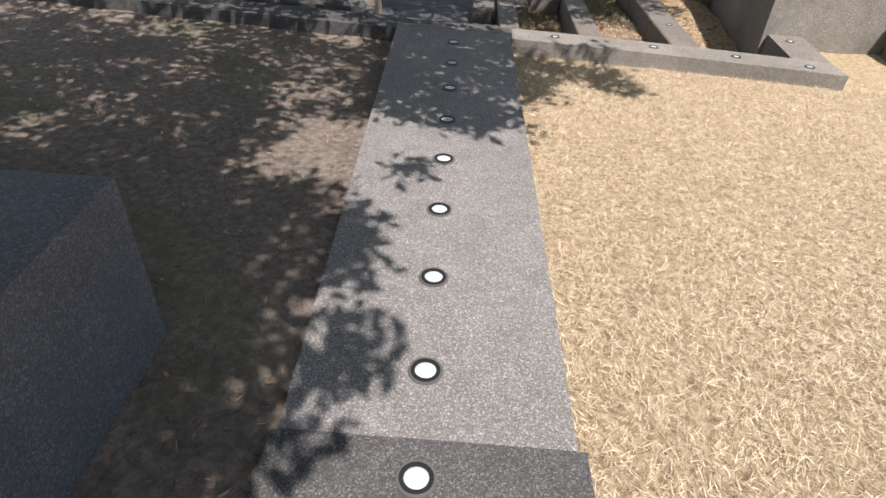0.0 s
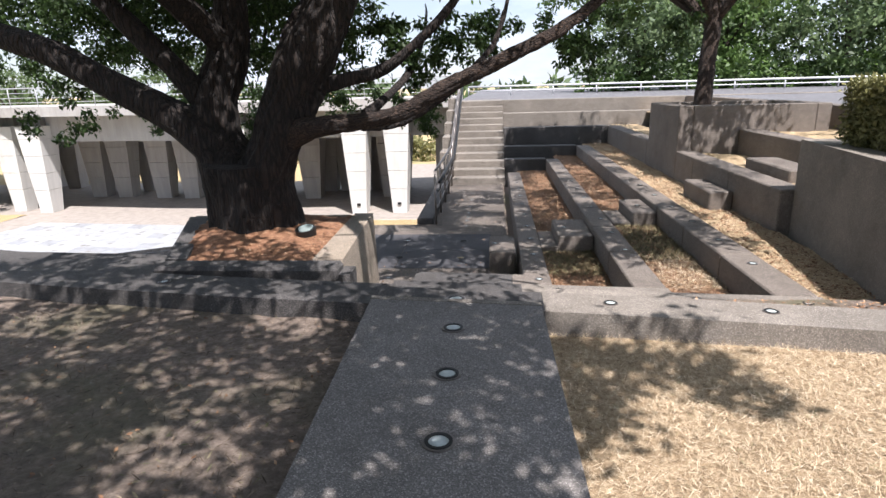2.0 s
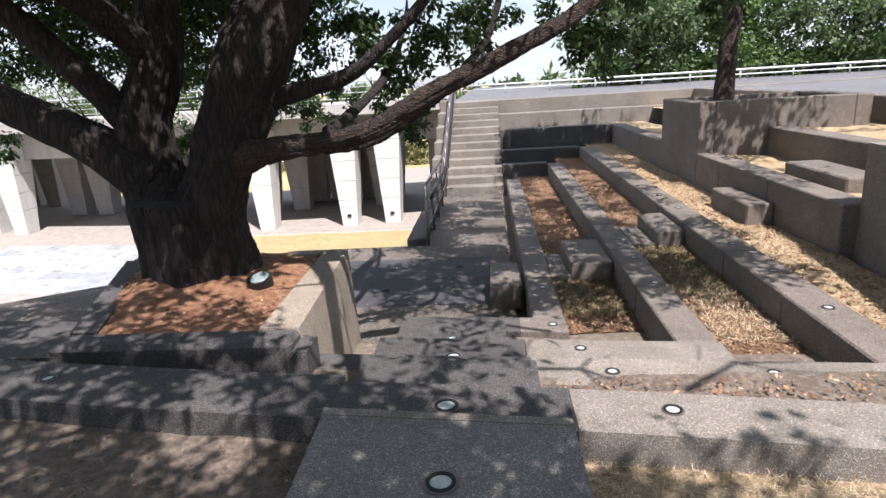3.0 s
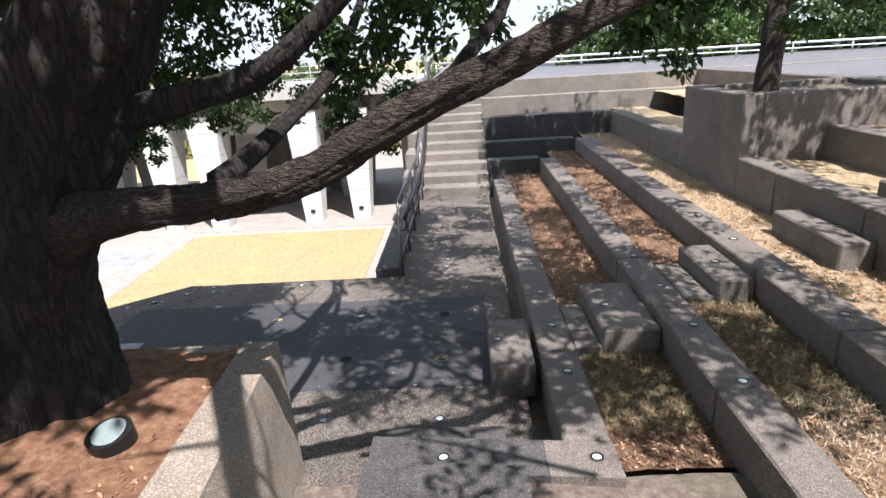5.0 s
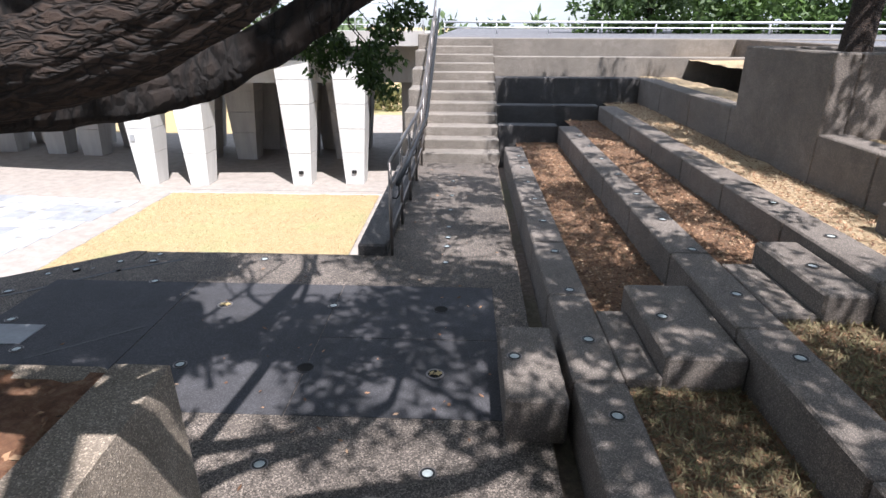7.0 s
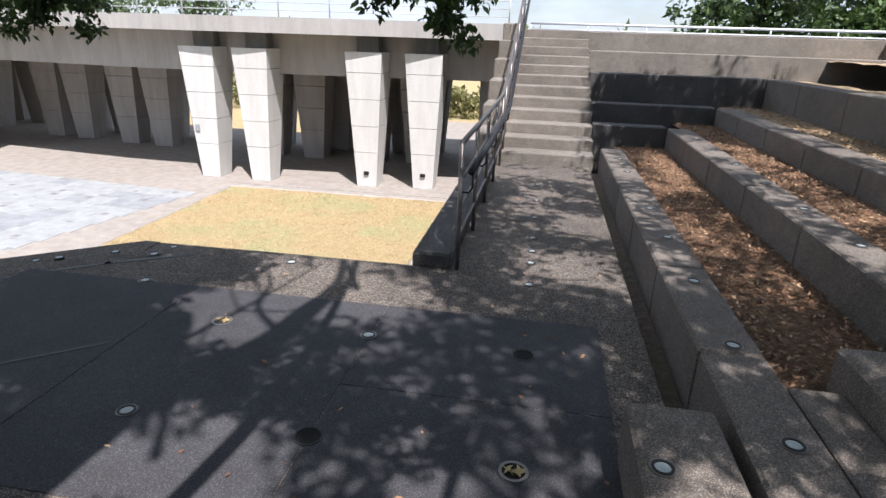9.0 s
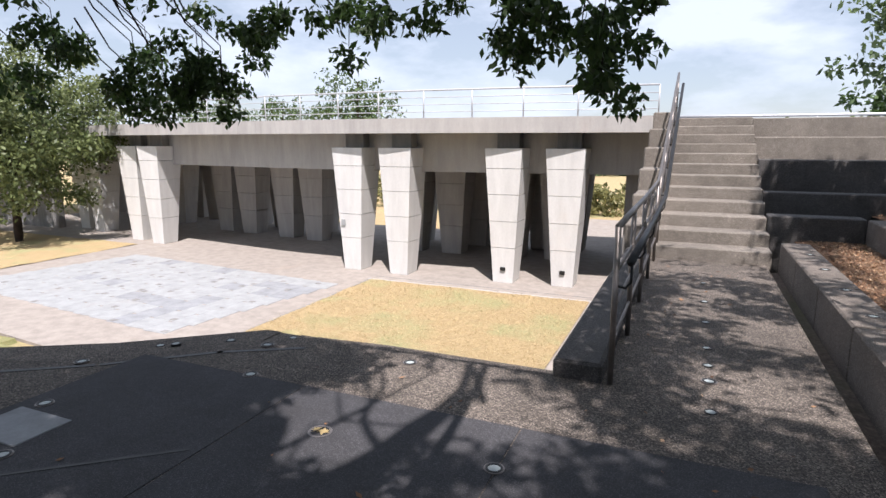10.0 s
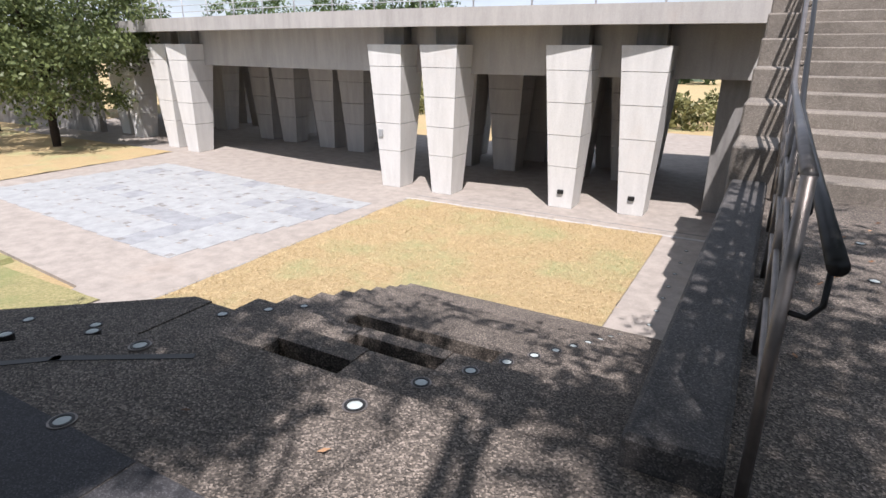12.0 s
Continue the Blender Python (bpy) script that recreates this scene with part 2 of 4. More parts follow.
def uneven(x0, x1, y0, y1, height, step=0.12, rough=0.012):
    """A ground sheet whose height is a function of the plan, with small bumps."""
    nx, ny = max(1, round((x1 - x0) / step)), max(1, round((y1 - y0) / step))
    bm = bmesh.new()
    grid = []
    for j in range(ny + 1):
        row = []
        for i in range(nx + 1):
            x, y = x0 + (x1 - x0) * i / nx, y0 + (y1 - y0) * j / ny
            row.append(bm.verts.new((x, y, height(x, y) + rough * (noise.noise((x * 2.1, y * 2.1, 3)) + 0.6 * noise.noise((x * 7, y * 7, 9))))))
        grid.append(row)
    for j in range(ny):
        for i in range(nx):
            bm.faces.new((grid[j][i], grid[j][i + 1], grid[j + 1][i + 1], grid[j + 1][i]))
    return bm


def tube(points, radii, sides=10, bm=None, lumps=0.0):
    """A round limb or pipe through points, with a radius for each."""
    bm = bm or bmesh.new()
    pts = [Vector(p) for p in points]
    rings, a = [], None
    for i, p in enumerate(pts):
        d = (pts[min(i + 1, len(pts) - 1)] - pts[max(i - 1, 0)]).normalized()
        a = d.cross(Vector((0, 0, 1)) if abs(d.z) < 0.95 else Vector((1, 0, 0))) if a is None else a - d * a.dot(d)
        a.normalize()
        b = d.cross(a)
        ring = []
        for k in range(sides):
            w = 2 * math.pi * k / sides
            r = radii[i]
            if lumps:
                r *= 1 + lumps * noise.noise((p.x * 2 + math.cos(w) * 1.3, p.y * 2 + math.sin(w) * 1.3, p.z * 1.1))
                r -= min(0.030, 0.14 * radii[i]) * abs(noise.noise((math.cos(w) * 4.6 + p.x * 1.2, math.sin(w) * 4.6 + p.y * 1.2, p.z * 1.6 + radii[i]))) * 2
            spot = p + (a * math.cos(w) + b * math.sin(w)) * r
            if lumps and sides > 20:
                spot += (a * math.cos(w) + b * math.sin(w)) * (0.012 * noise.noise(spot * 9.0) + 0.006 * noise.noise(spot * 26.0))
            ring.append(bm.verts.new(spot))
        rings.append(ring)
    for r0, r1 in zip(rings, rings[1:]):
        for k in range(sides):
            bm.faces.new((r0[k], r0[(k + 1) % sides], r1[(k + 1) % sides], r1[k]))
    bm.faces.new(rings[0][::-1])
    bm.faces.new(rings[-1])
    return bm


def smooth_line(points, radii, steps=6):
    """Catmull-Rom through points, with the radii carried along."""
    pts = [Vector(p) for p in points]
    out, rad = [], []
    for i in range(len(pts) - 1):
        p0, p1, p2, p3 = pts[max(i - 1, 0)], pts[i], pts[i + 1], pts[min(i + 2, len(pts) - 1)]
        for s in range(steps):
            u = s / steps
            out.append(0.5 * (2 * p1 + (p2 - p0) * u + (2 * p0 - 5 * p1 + 4 * p2 - p3) * u * u + (3 * p1 - p0 - 3 * p2 + p3) * u ** 3))
            rad.append(radii[i] + (radii[i + 1] - radii[i]) * u)
    return out + [pts[-1]], rad + [radii[-1]]


# ---- levels ----
P, LOW = -1.14, -3.33                     # dark plaza, lower court
T1, T2, T3, T4, T5, T6 = -0.84, -0.61, -0.37, 0.08, 0.45, 0.82    # terrace walls, upwards
RING = -0.06                              # the kerb walk across the end of the path

# ---- ground and large structure ----
solid("ground", sheet([(-900, -900), (900, -900), (900, 900), (-900, 900)], LOW - 0.06), LAWN_LOW, "dry grassy ground reaching to the horizon", "ground", "structure")


def ring_front(x):
    return 4.745 - 0.095 * x + 0.010 * min(0, x) ** 2 - 0.015 * max(0, x) ** 2


def lawn_height(x, y):
    if y > ring_front(x) + 0.15 and x < 3.6:
        return -1.1
    return -0.05 - 0.17 * max(0.0, min(1.0, (y - 0.5) / 4.2)) + (0.0 if x > 0 else 0.03)


solid("lawn", uneven(0.50, 9.0, -6.0, 4.78, lawn_height, 0.10, 0.018), LAWN, "dry straw-coloured lawn beside the path", "lawn", "structure")
solid("shaded_lawn", uneven(-8.0, -0.38, -6.0, 6.2, lawn_height, 0.12, 0.02), SOIL, "bare shaded soil with thin turf and litter", "soil", "structure")
solid("ground_behind", uneven(-40, 40, -46.0, -6.0, lambda x, y: -0.08, 2.0, 0.05), LAWN, "dry lawn behind the path", "lawn", "structure")
solid("ground_east", uneven(9.0, 40, -6.0, 9.0, lambda x, y: -0.1, 1.5, 0.05), LAWN, "dry lawn running on past the terraces", "lawn", "structure")
solid("ground_west", uneven(-40, -8.0, -6.0, 5.0, lambda x, y: -0.12, 1.5, 0.05), SOIL, "shaded turf running on past the path", "soil", "structure")

path_walk = thing("path", "grey washed-aggregate path with round ground lamps", "path", kind="structure")


def path_left(y):
    return -0.425 - 0.034 * y


def path_right(y):
    return 0.605 - 0.016 * y


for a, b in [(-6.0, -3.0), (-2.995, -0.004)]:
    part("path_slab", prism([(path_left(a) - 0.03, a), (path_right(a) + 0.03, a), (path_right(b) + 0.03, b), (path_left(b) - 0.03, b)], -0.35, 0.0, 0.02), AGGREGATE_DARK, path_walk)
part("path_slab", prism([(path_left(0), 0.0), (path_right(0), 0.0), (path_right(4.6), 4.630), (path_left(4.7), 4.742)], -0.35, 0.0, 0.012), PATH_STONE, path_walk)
part("path_lip", prism([(-0.590, 4.746), (0.535, 4.634), (0.535, 4.686), (-0.590, 4.801)], -0.35, 0.003, 0.008), AGGREGATE_WARM, path_walk)
part("path_core", box(-0.55, 0.50, 4.55, 5.0, -0.34, -0.09, 0.0), AGGREGATE_DARK, path_walk)


def band(x0, x1, front, back, z0, z1, pieces=14, edge=0.012):
    """A curved kerb: its front and back lines are functions of x."""
    xs = [x0 + (x1 - x0) * i / pieces for i in range(pieces + 1)]
    return prism([(x, front(x)) for x in xs] + [(x, back(x)) for x in reversed(xs)], z0, z1, edge)


kerb = thing("kerb_walk", "curved kerb walk of grey aggregate crossing the path", "kerb", kind="structure")
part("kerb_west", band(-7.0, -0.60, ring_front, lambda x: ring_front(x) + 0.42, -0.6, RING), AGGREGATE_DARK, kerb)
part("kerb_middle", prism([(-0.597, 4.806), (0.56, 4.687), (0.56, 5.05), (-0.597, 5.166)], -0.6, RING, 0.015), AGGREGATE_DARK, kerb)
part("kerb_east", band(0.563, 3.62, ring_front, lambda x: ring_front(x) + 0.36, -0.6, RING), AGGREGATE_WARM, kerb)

part("kerb_return", prism([(3.27, 4.50), (3.62, 4.46), (3.72, 5.45), (3.36, 5.50)], -0.8, RING - 0.003, 0.012), AGGREGATE, kerb)
solid("side_ground", uneven(3.58, 9.0, 4.1, 5.95, lambda x, y: -0.20, 0.15, 0.02), STRAW_BED, "straw-covered ground beside the kerb", "ground", "structure")
solid("bench_block", box(4.55, 5.9, 4.88, 5.31, -0.3, 0.22, 0.018), AGGREGATE, "low block seat of washed aggregate under the hedge wall", "block seat", group="block seats")
steps = thing("path_steps", "broad shallow steps of dark washed aggregate", "steps", kind="structure")
# narrow treads between the terrace arms, which run on across them
for front, back, z, x0, x1 in [(5.10, 5.69, -0.21, -0.60, 0.45), (6.05, 6.50, -0.49, -0.64, 0.42), (6.84, 7.46, -0.73, -0.67, 0.30)]:
    part("step", prism([(x0, front - 0.085 * x0), (x1, front - 0.085 * x1), (x1, back - 0.085 * x1 - 0.004), (x0, back - 0.085 * x0 - 0.004)], P - 0.3, z, 0.018), AGGREGATE_DARK, steps)
part("step_core", box(-0.58, 0.27, 5.0, 8.1, P - 0.4, P - 0.06, 0.0), AGGREGATE_DARK, steps)
part("step", box(-0.70, 0.22, 7.84, 8.17, P - 0.1, -0.97, 0.018), AGGREGATE_DARK, steps)

terrace = thing("terraces", "stepped terrace walls of washed aggregate round the plaza", "terrace", kind="structure")
# near arms, long side walls, back arms: one ring for each level
WALLS = [(T1, 0.57, 0.88, 7.50, 7.84, 16.1), (T2, 1.60, 1.92, 6.50, 6.84, 16.9), (T3, 2.52, 2.86, 5.69, 6.05, 17.9)]
for z, x0, x1, y0, y1, yb in WALLS:
    edge = y1
    y1 = edge - 0.085 * x0 + 0.004
    n = round((yb - y1) / 1.25)
    for i in range(n):
        part("side_wall", box(x0, x1 + 0.004 * noise.noise((i, z, 0)), y1 + (yb - y1) * i / n, y1 + (yb - y1) * (i + 1) / n - 0.008, -1.6, z + 0.004 * noise.noise((i, z, 4)), 0.014), AGGREGATE, terrace)
    part("wall_core", box(x0 + 0.03, x1 - 0.03, y1 + 0.01, yb - 0.02, -1.6, z - 0.05, 0.0), CONCRETE, terrace)
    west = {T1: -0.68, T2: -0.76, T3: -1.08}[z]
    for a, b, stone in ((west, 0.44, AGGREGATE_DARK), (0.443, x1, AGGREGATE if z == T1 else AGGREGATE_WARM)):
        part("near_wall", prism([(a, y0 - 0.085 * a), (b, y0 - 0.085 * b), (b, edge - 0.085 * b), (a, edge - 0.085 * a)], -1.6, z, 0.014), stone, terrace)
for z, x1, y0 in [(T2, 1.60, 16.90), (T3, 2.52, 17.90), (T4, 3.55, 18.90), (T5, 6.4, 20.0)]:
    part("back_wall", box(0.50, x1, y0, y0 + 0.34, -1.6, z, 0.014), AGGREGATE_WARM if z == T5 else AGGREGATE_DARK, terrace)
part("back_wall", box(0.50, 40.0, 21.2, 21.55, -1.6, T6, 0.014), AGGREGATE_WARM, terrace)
for i in range(7):
    part("side_wall", box(3.55, 3.88, 8.16 + 1.55 * i, 8.16 + 1.55 * (i + 1) - 0.008, -1.6, T4, 0.014), AGGREGATE, terrace)
part("side_wall", box(4.62, 4.95, 8.2, 12.2, -1.6, T5, 0.014), AGGREGATE, terrace)
part("side_wall", box(6.4, 6.7, 8.2, 21.2, -1.6, T6, 0.014), AGGREGATE, terrace)

beds = [("bed", 0.88, 1.60, 7.6, 16.9, -0.93, LITTER), ("bed", 1.92, 2.52, 6.5, 17.9, -0.66, LITTER), ("bed", 2.86, 3.55, 4.9, 18.9, -0.44, STRAW_BED),
        ("bed", 3.88, 4.62, 7.0, 20.0, T4 - 0.06, STRAW_BED), ("bed", 4.95, 6.4, 7.0, 21.2, T5 - 0.06, STRAW_BED)]
for name, x0, x1, y0, y1, z, mat in beds:
    solid("planting_bed", uneven(x0 - 0.05, x1 + 0.05, y0, y1, lambda x, y, z=z: z, 0.11, 0.03), mat, "terrace bed of soil under dry fallen leaves", "planting bed", "structure")
for x0, x1, y0, y1, z in [(0.28, 1.65, 6.66, 7.50, -0.90), (0.40, 2.6, 5.80, 6.48, -0.64), (0.43, 3.4, 4.75, 5.70, -0.36), (-3.5, -0.58, 5.05, 5.85, -0.36), (-1.15, -0.62, 5.95, 6.62, -0.78), (-1.15, -0.64, 6.80, 7.60, -1.0)]:
    solid("planting_strip", uneven(x0, x1, y0 - 0.02, y1 + 0.02, lambda x, y, z=z: z, 0.11, 0.025), SOIL, "narrow strip of soil and litter between kerbs", "planting bed", "structure")

# bench blocks beside the walls
for x0, x1, y0, y1, z0, z1, what in [(0.16, 0.52, 8.79, 9.66, P - 0.02, -0.85, "on the plaza"), (1.11, 1.597, 9.02, 10.06, -1.3, -0.69, "on a terrace ledge"),
                                   (2.19, 2.517, 9.41, 10.40, -1.0, -0.45, "on a terrace ledge"), (3.23, 3.547, 9.47, 10.62, -0.9, -0.18, "in a straw bed"), (3.96, 4.40, 8.85, 10.2, -0.3, 0.20, "on the upper terrace")]:
    solid("bench_block", box(x0, x1, y0, y1, z0, z1, 0.018), AGGREGATE, "low block seat of washed aggregate " + what, "block seat", group="block seats")
part("ledge", box(0.883, 1.107, 9.02, 9.9, -1.3, T1 + 0.003, 0.01), AGGREGATE, terrace)
part("ledge", box(1.923, 2.187, 9.41, 10.3, -1.0, T2 + 0.003, 0.01), AGGREGATE, terrace)

# tall planter with a tree, and the tall near wall with the hedge
tall = thing("tall_planter", "tall box planter of grey aggregate round a tree", "planter", kind="structure")
part("planter_wall", box(3.54, 3.80, 12.2, 14.2, -1.0, 0.88, 0.015), AGGREGATE, tall)
part("planter_wall", box(3.803, 5.9, 12.2, 12.46, -1.0, 0.88, 0.015), AGGREGATE, tall)
part("planter_wall", box(3.803, 5.9, 13.94, 14.2, -1.0, 0.88, 0.015), AGGREGATE, tall)
part("planter_wall", box(5.903, 6.15, 12.2, 14.2, -1.0, 0.88, 0.015), AGGREGATE, tall)
part("planter_soil", uneven(3.7, 6.0, 12.4, 14.0, lambda x, y: 0.80, 0.15, 0.02), SOIL, tall)
hw = thing("hedge_wall", "tall aggregate retaining wall under the hedge", "wall", kind="structure")
part("wall_face", prism([(3.30, 5.42), (9.0, 5.2), (9.0, 8.15), (3.70, 8.15)], -1.0, 0.66, 0.015), AGGREGATE_WARM, hw)

# plaza
EDGE = [(-1.21, 11.66), (-3.10, 11.64), (-3.62, 11.32), (-4.2, 10.80), (-5.0, 10.25), (-6.2, 9.5), (-9.0, 8.0)]
plaza = thing("plaza", "dark plaza floor of aggregate with large smooth plates", "floor", kind="structure")
part("plaza_floor", prism([(-9.0, 6.0), (-1.0, 6.0), (-1.0, 7.6), (0.44, 7.6), (0.44, 16.3), (-0.90, 16.3), (-0.90, 11.66)] + EDGE, P - 0.25, P, 0.01), PLAZA_STONE, plaza)
part("plaza_trench", box(0.44, 0.57, 7.9, 16.1, P - 0.6, P - 0.08, 0.0), SOIL, plaza)
for x0, x1, y0, y1 in [(-3.94, -2.576, 8.97, 10.90), (-2.57, -1.203, 8.97, 10.90), (-1.197, 0.17, 8.97, 9.93), (-1.197, 0.17, 9.936, 10.90), (-2.57, -1.203, 8.22, 8.964), (-1.197, 0.13, 8.22, 8.964)]:
    part("floor_plate", box(x0, x1, y0, y1, P - 0.05, P + 0.004, 0.003), SLATE_FLOOR if y1 > 9 else PLAZA_STONE, plaza, "smooth dark plate" if y1 > 9 else "")
part("joint", prism([(-3.29, 9.51), (-3.27, 9.50), (-2.62, 10.04), (-2.64, 10.06)], P - 0.02, P + 0.006, 0.0), DARK_METAL, plaza, "dark open joint")
part("cover_plate", box(-3.86, -3.44, 9.72, 10.02, P - 0.05, P + 0.010, 0.003), TILE_DARK, plaza, "pale grey cover plate")
groove = thing("edge_channel", "narrow dark drain channel along the plaza rim", "drain", kind="structure")
for (xa, ya), (xb, yb) in zip(EDGE[1:], EDGE[2:]):
    d = Vector((xb - xa, yb - ya)).normalized()
    inn = Vector((-d.y, d.x))
    q = [Vector((xa, ya)) + inn * 0.20, Vector((xb, yb)) + inn * 0.20, Vector((xb, yb)) + inn * 0.24, Vector((xa, ya)) + inn * 0.24]
    part("channel", prism([tuple(v) for v in q], P - 0.02, P + 0.003, 0.0), DARK_METAL, groove)
low_ledge = thing("rim_ledge", "lower aggregate ledge outside the plaza rim", "ledge", kind="structure")
part("ledge", prism([(-9.0, 7.9), (-6.2, 9.45), (-4.2, 10.75), (-3.12, 11.6), (-3.12, 11.664), (-3.80, 11.664), (-3.80, 12.2), (-3.95, 12.2), (-4.9, 11.4), (-9.0, 9.0)], LOW, P - 0.212, 0.015), PLAZA_STONE, low_ledge)
west = thing("west_deck", "raised dark walk beside the tree planter", "deck", kind="structure")
part("deck_slab", prism([(-9.0, 7.0), (-7.0, 5.9), (-4.6, 5.75), (-0.99, 5.75), (-0.99, 6.0), (-3.2, 6.4), (-4.6, 6.5), (-9.0, 7.6)], LOW, -0.17, 0.015), AGGREGATE_DARK, west)

# tree planter
tp = thing("tree_planter", "raised aggregate planter round the big tree, filled with red litter", "planter", kind="structure")
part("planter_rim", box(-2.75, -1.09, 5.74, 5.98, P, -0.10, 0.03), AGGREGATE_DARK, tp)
# the plaza side leans outwards to its foot
bm = bmesh.new()
low = [bm.verts.new((x, y, P - 0.05)) for x, y in [(-1.40, 5.985), (-0.99, 5.985), (-1.19, 7.93), (-1.46, 7.93)]]
top = [bm.verts.new((x, y, -0.10)) for x, y in [(-1.38, 5.985), (-1.10, 5.985), (-1.22, 7.90), (-1.44, 7.90)]]
bm.faces.new(low[::-1])
bm.faces.new(top)
for i in range(4):
    bm.faces.new((low[i], low[(i + 1) % 4], top[(i + 1) % 4], top[i]))
part("planter_rim", soften(bm, 0.028, 2), SANDY_SUNLIT, tp)
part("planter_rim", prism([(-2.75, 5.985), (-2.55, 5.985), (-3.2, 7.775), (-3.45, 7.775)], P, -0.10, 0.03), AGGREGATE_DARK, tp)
part("planter_rim", box(-3.45, -1.465, 7.78, 7.93, P - 0.05, -0.115, 0.03), SANDY_SUNLIT, tp)
part("planter_soil", uneven(-3.3, -1.37, 5.9, 7.86, lambda x, y: (-0.14 if x > -2.62 - 0.36 * (y - 5.98) else -0.5) + 0.10 * math.exp(-((x + 2.4) ** 2 + (y - 7.2) ** 2) / 0.6), 0.07, 0.03), RED_SOIL, tp)

# stairs down to the lower court, with slots left open in the upper treads
down = thing("court_steps", "broad aggregate steps with open slots, down to the lower court", "steps", kind="structure")
SLOT = {0: (-3.10, -2.60, 0.16, 0.38), 1: (-3.02, -2.38, 0.20, 0.42), 2: (-3.46, -2.28, 0.32, 0.48)}
for k in range(10):
    y, z, x0, x1 = 11.668 + 0.525 * k, P - 0.21 * (k + 1), -3.79 - 0.175 * k, -1.213
    if k in SLOT:
        a, b, f, g = SLOT[k]
        part("step", box(x0, a, y, y + 0.522, LOW - 0.2, z, 0.012), PLAZA_STONE, down)
        part("step", box(b, x1, y, y + 0.522, LOW - 0.2, z, 0.012), PLAZA_STONE, down)
        part("step", box(a, b, y, y + f, LOW - 0.2, z, 0.0), PLAZA_STONE, down)
        part("step", box(a, b, y + g, y + 0.522, LOW - 0.2, z, 0.0), PLAZA_STONE, down)
    else:
        part("step", box(x0, x1, y, y + 0.522, LOW - 0.2, z, 0.015), PLAZA_STONE, down)
part("slot_bottom", box(-3.4, -2.2, 11.8, 13.3, LOW, P - 0.95, 0.0), SOIL, down)
flank = thing("flank_wall", "low dark kerb wall beside the stair landing", "wall", kind="structure")
part("kerb_top", box(-1.21, -0.903, 11.664, 16.08, LOW - 0.2, P + 0.12, 0.02), AGGREGATE_DARK, flank)

# main stairs
RISE, GO, ST0 = (0.82 - P) / 12, 0.42, 16.1
stairs = thing("stairs", "worn aggregate stairs with twelve risers", "stairs", kind="structure")
for k in range(12):
    part("step", box(-0.86, 0.497, ST0 + GO * k, ST0 + GO * (k + 1) - 0.003 if k < 11 else 22.3, P - 0.2, P + RISE * (k + 1), 0.012), AGGREGATE_WARM, stairs)
para = thing("stair_parapet", "stepped concrete block parapet beside the stairs", "parapet", kind="structure")
for k in range(6):
    part("block", box(-1.25, -0.863, ST0 + 2 * GO * k, ST0 + 2 * GO * (k + 1) - 0.004, LOW - 0.1, P + 0.10 + RISE * 2 * (k + 1), 0.02), AGGREGATE_WARM, para)

# lower court
court = thing("lower_court", "pale lower court paving with strips and joints", "paving", kind="structure")
part("paving", prism([(-30, 15.3), (-16.8, 15.15), (-9.8, 14.45), (-8.9, 12.0), (-1.22, 12.0), (-1.22, 31.0), (-30, 31.0)], LOW - 0.2, LOW, 0.0), PAVING, court)
part("paving", box(-7.0, -1.22, 31.004, 37.0, LOW - 0.2, LOW, 0.0), PAVING, court)
solid("court_lawn", uneven(-8.3, -2.47, 11.9, 21.5, lambda x, y: LOW + 0.03, 0.13, 0.02), LAWN_LOW, "patch of dry yellow grass in the court", "lawn", "structure")
solid("side_lawn", uneven(-30, -9.0, 9.0, 14.6, lambda x, y: LOW + 0.02 - (0.5 if y > 14.4 + max(0, -9.8 - x) * 0.1 else 0), 0.3, 0.02), LAWN_GREEN, "patchy green and yellow lawn beside the court", "lawn", "structure")
solid("corner_lawn", uneven(-30, -18.9, 17.4, 23.0, lambda x, y: LOW + 0.02, 0.3, 0.03), LAWN_LOW, "dry lawn under the court tree", "lawn", "structure")
part("lawn_edging", box(-8.36, -8.303, 12.0, 21.62, LOW - 0.05, LOW + 0.02, 0.005), CONCRETE_GREY, court)
part("lawn_edging", box(-8.42, -1.25, 21.505, 21.62, LOW - 0.05, LOW + 0.025, 0.005), CONCRETE, court)
part("lawn_edging", box(-8.42, -1.25, 21.95, 21.985, LOW - 0.05, LOW + 0.004, 0.0), CONCRETE_GREY, court)
part("side_strip", box(-2.467, -1.212, 16.8, 21.5, LOW - 0.05, LOW + 0.02, 0.006), PAVING, court)

# bridge
ARC = [(-34, 28.0), (-26, 25.0), (-19, 23.1), (-12, 22.15), (-8.0, 22.0), (-4.5, 22.25), (-1.2, 22.65)]
bridge = thing("bridge", "curved concrete footbridge deck on tapered pillars", "bridge", kind="structure")


def arc_y(x):
    for (x0, y0), (x1, y1) in zip(ARC, ARC[1:]):
        if x <= x1:
            return y0 + (y1 - y0) * (x - x0) / (x1 - x0)
    return ARC[-1][1]


def deck(x0, x1, front, back, z0, z1, pieces=24):
    return band(x0, x1, lambda x: arc_y(x) + front, lambda x: arc_y(x) + back, z0, z1, pieces, 0.012)


part("deck_edge", deck(-34, -1.255, -0.05, 0.25, 0.58, 0.96), CONCRETE, bridge)
part("deck_slab", deck(-34, -1.255, 0.25, 7.0, 0.62, 0.90), CONCRETE, bridge)
part("beam", deck(-34, -1.255, 1.0, 1.4, -0.46, 0.615), CONCRETE, bridge)
part("beam", deck(-34, -1.255, 5.2, 5.6, -0.46, 0.615), CONCRETE, bridge)
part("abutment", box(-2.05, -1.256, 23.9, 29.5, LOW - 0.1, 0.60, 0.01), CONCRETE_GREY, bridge)
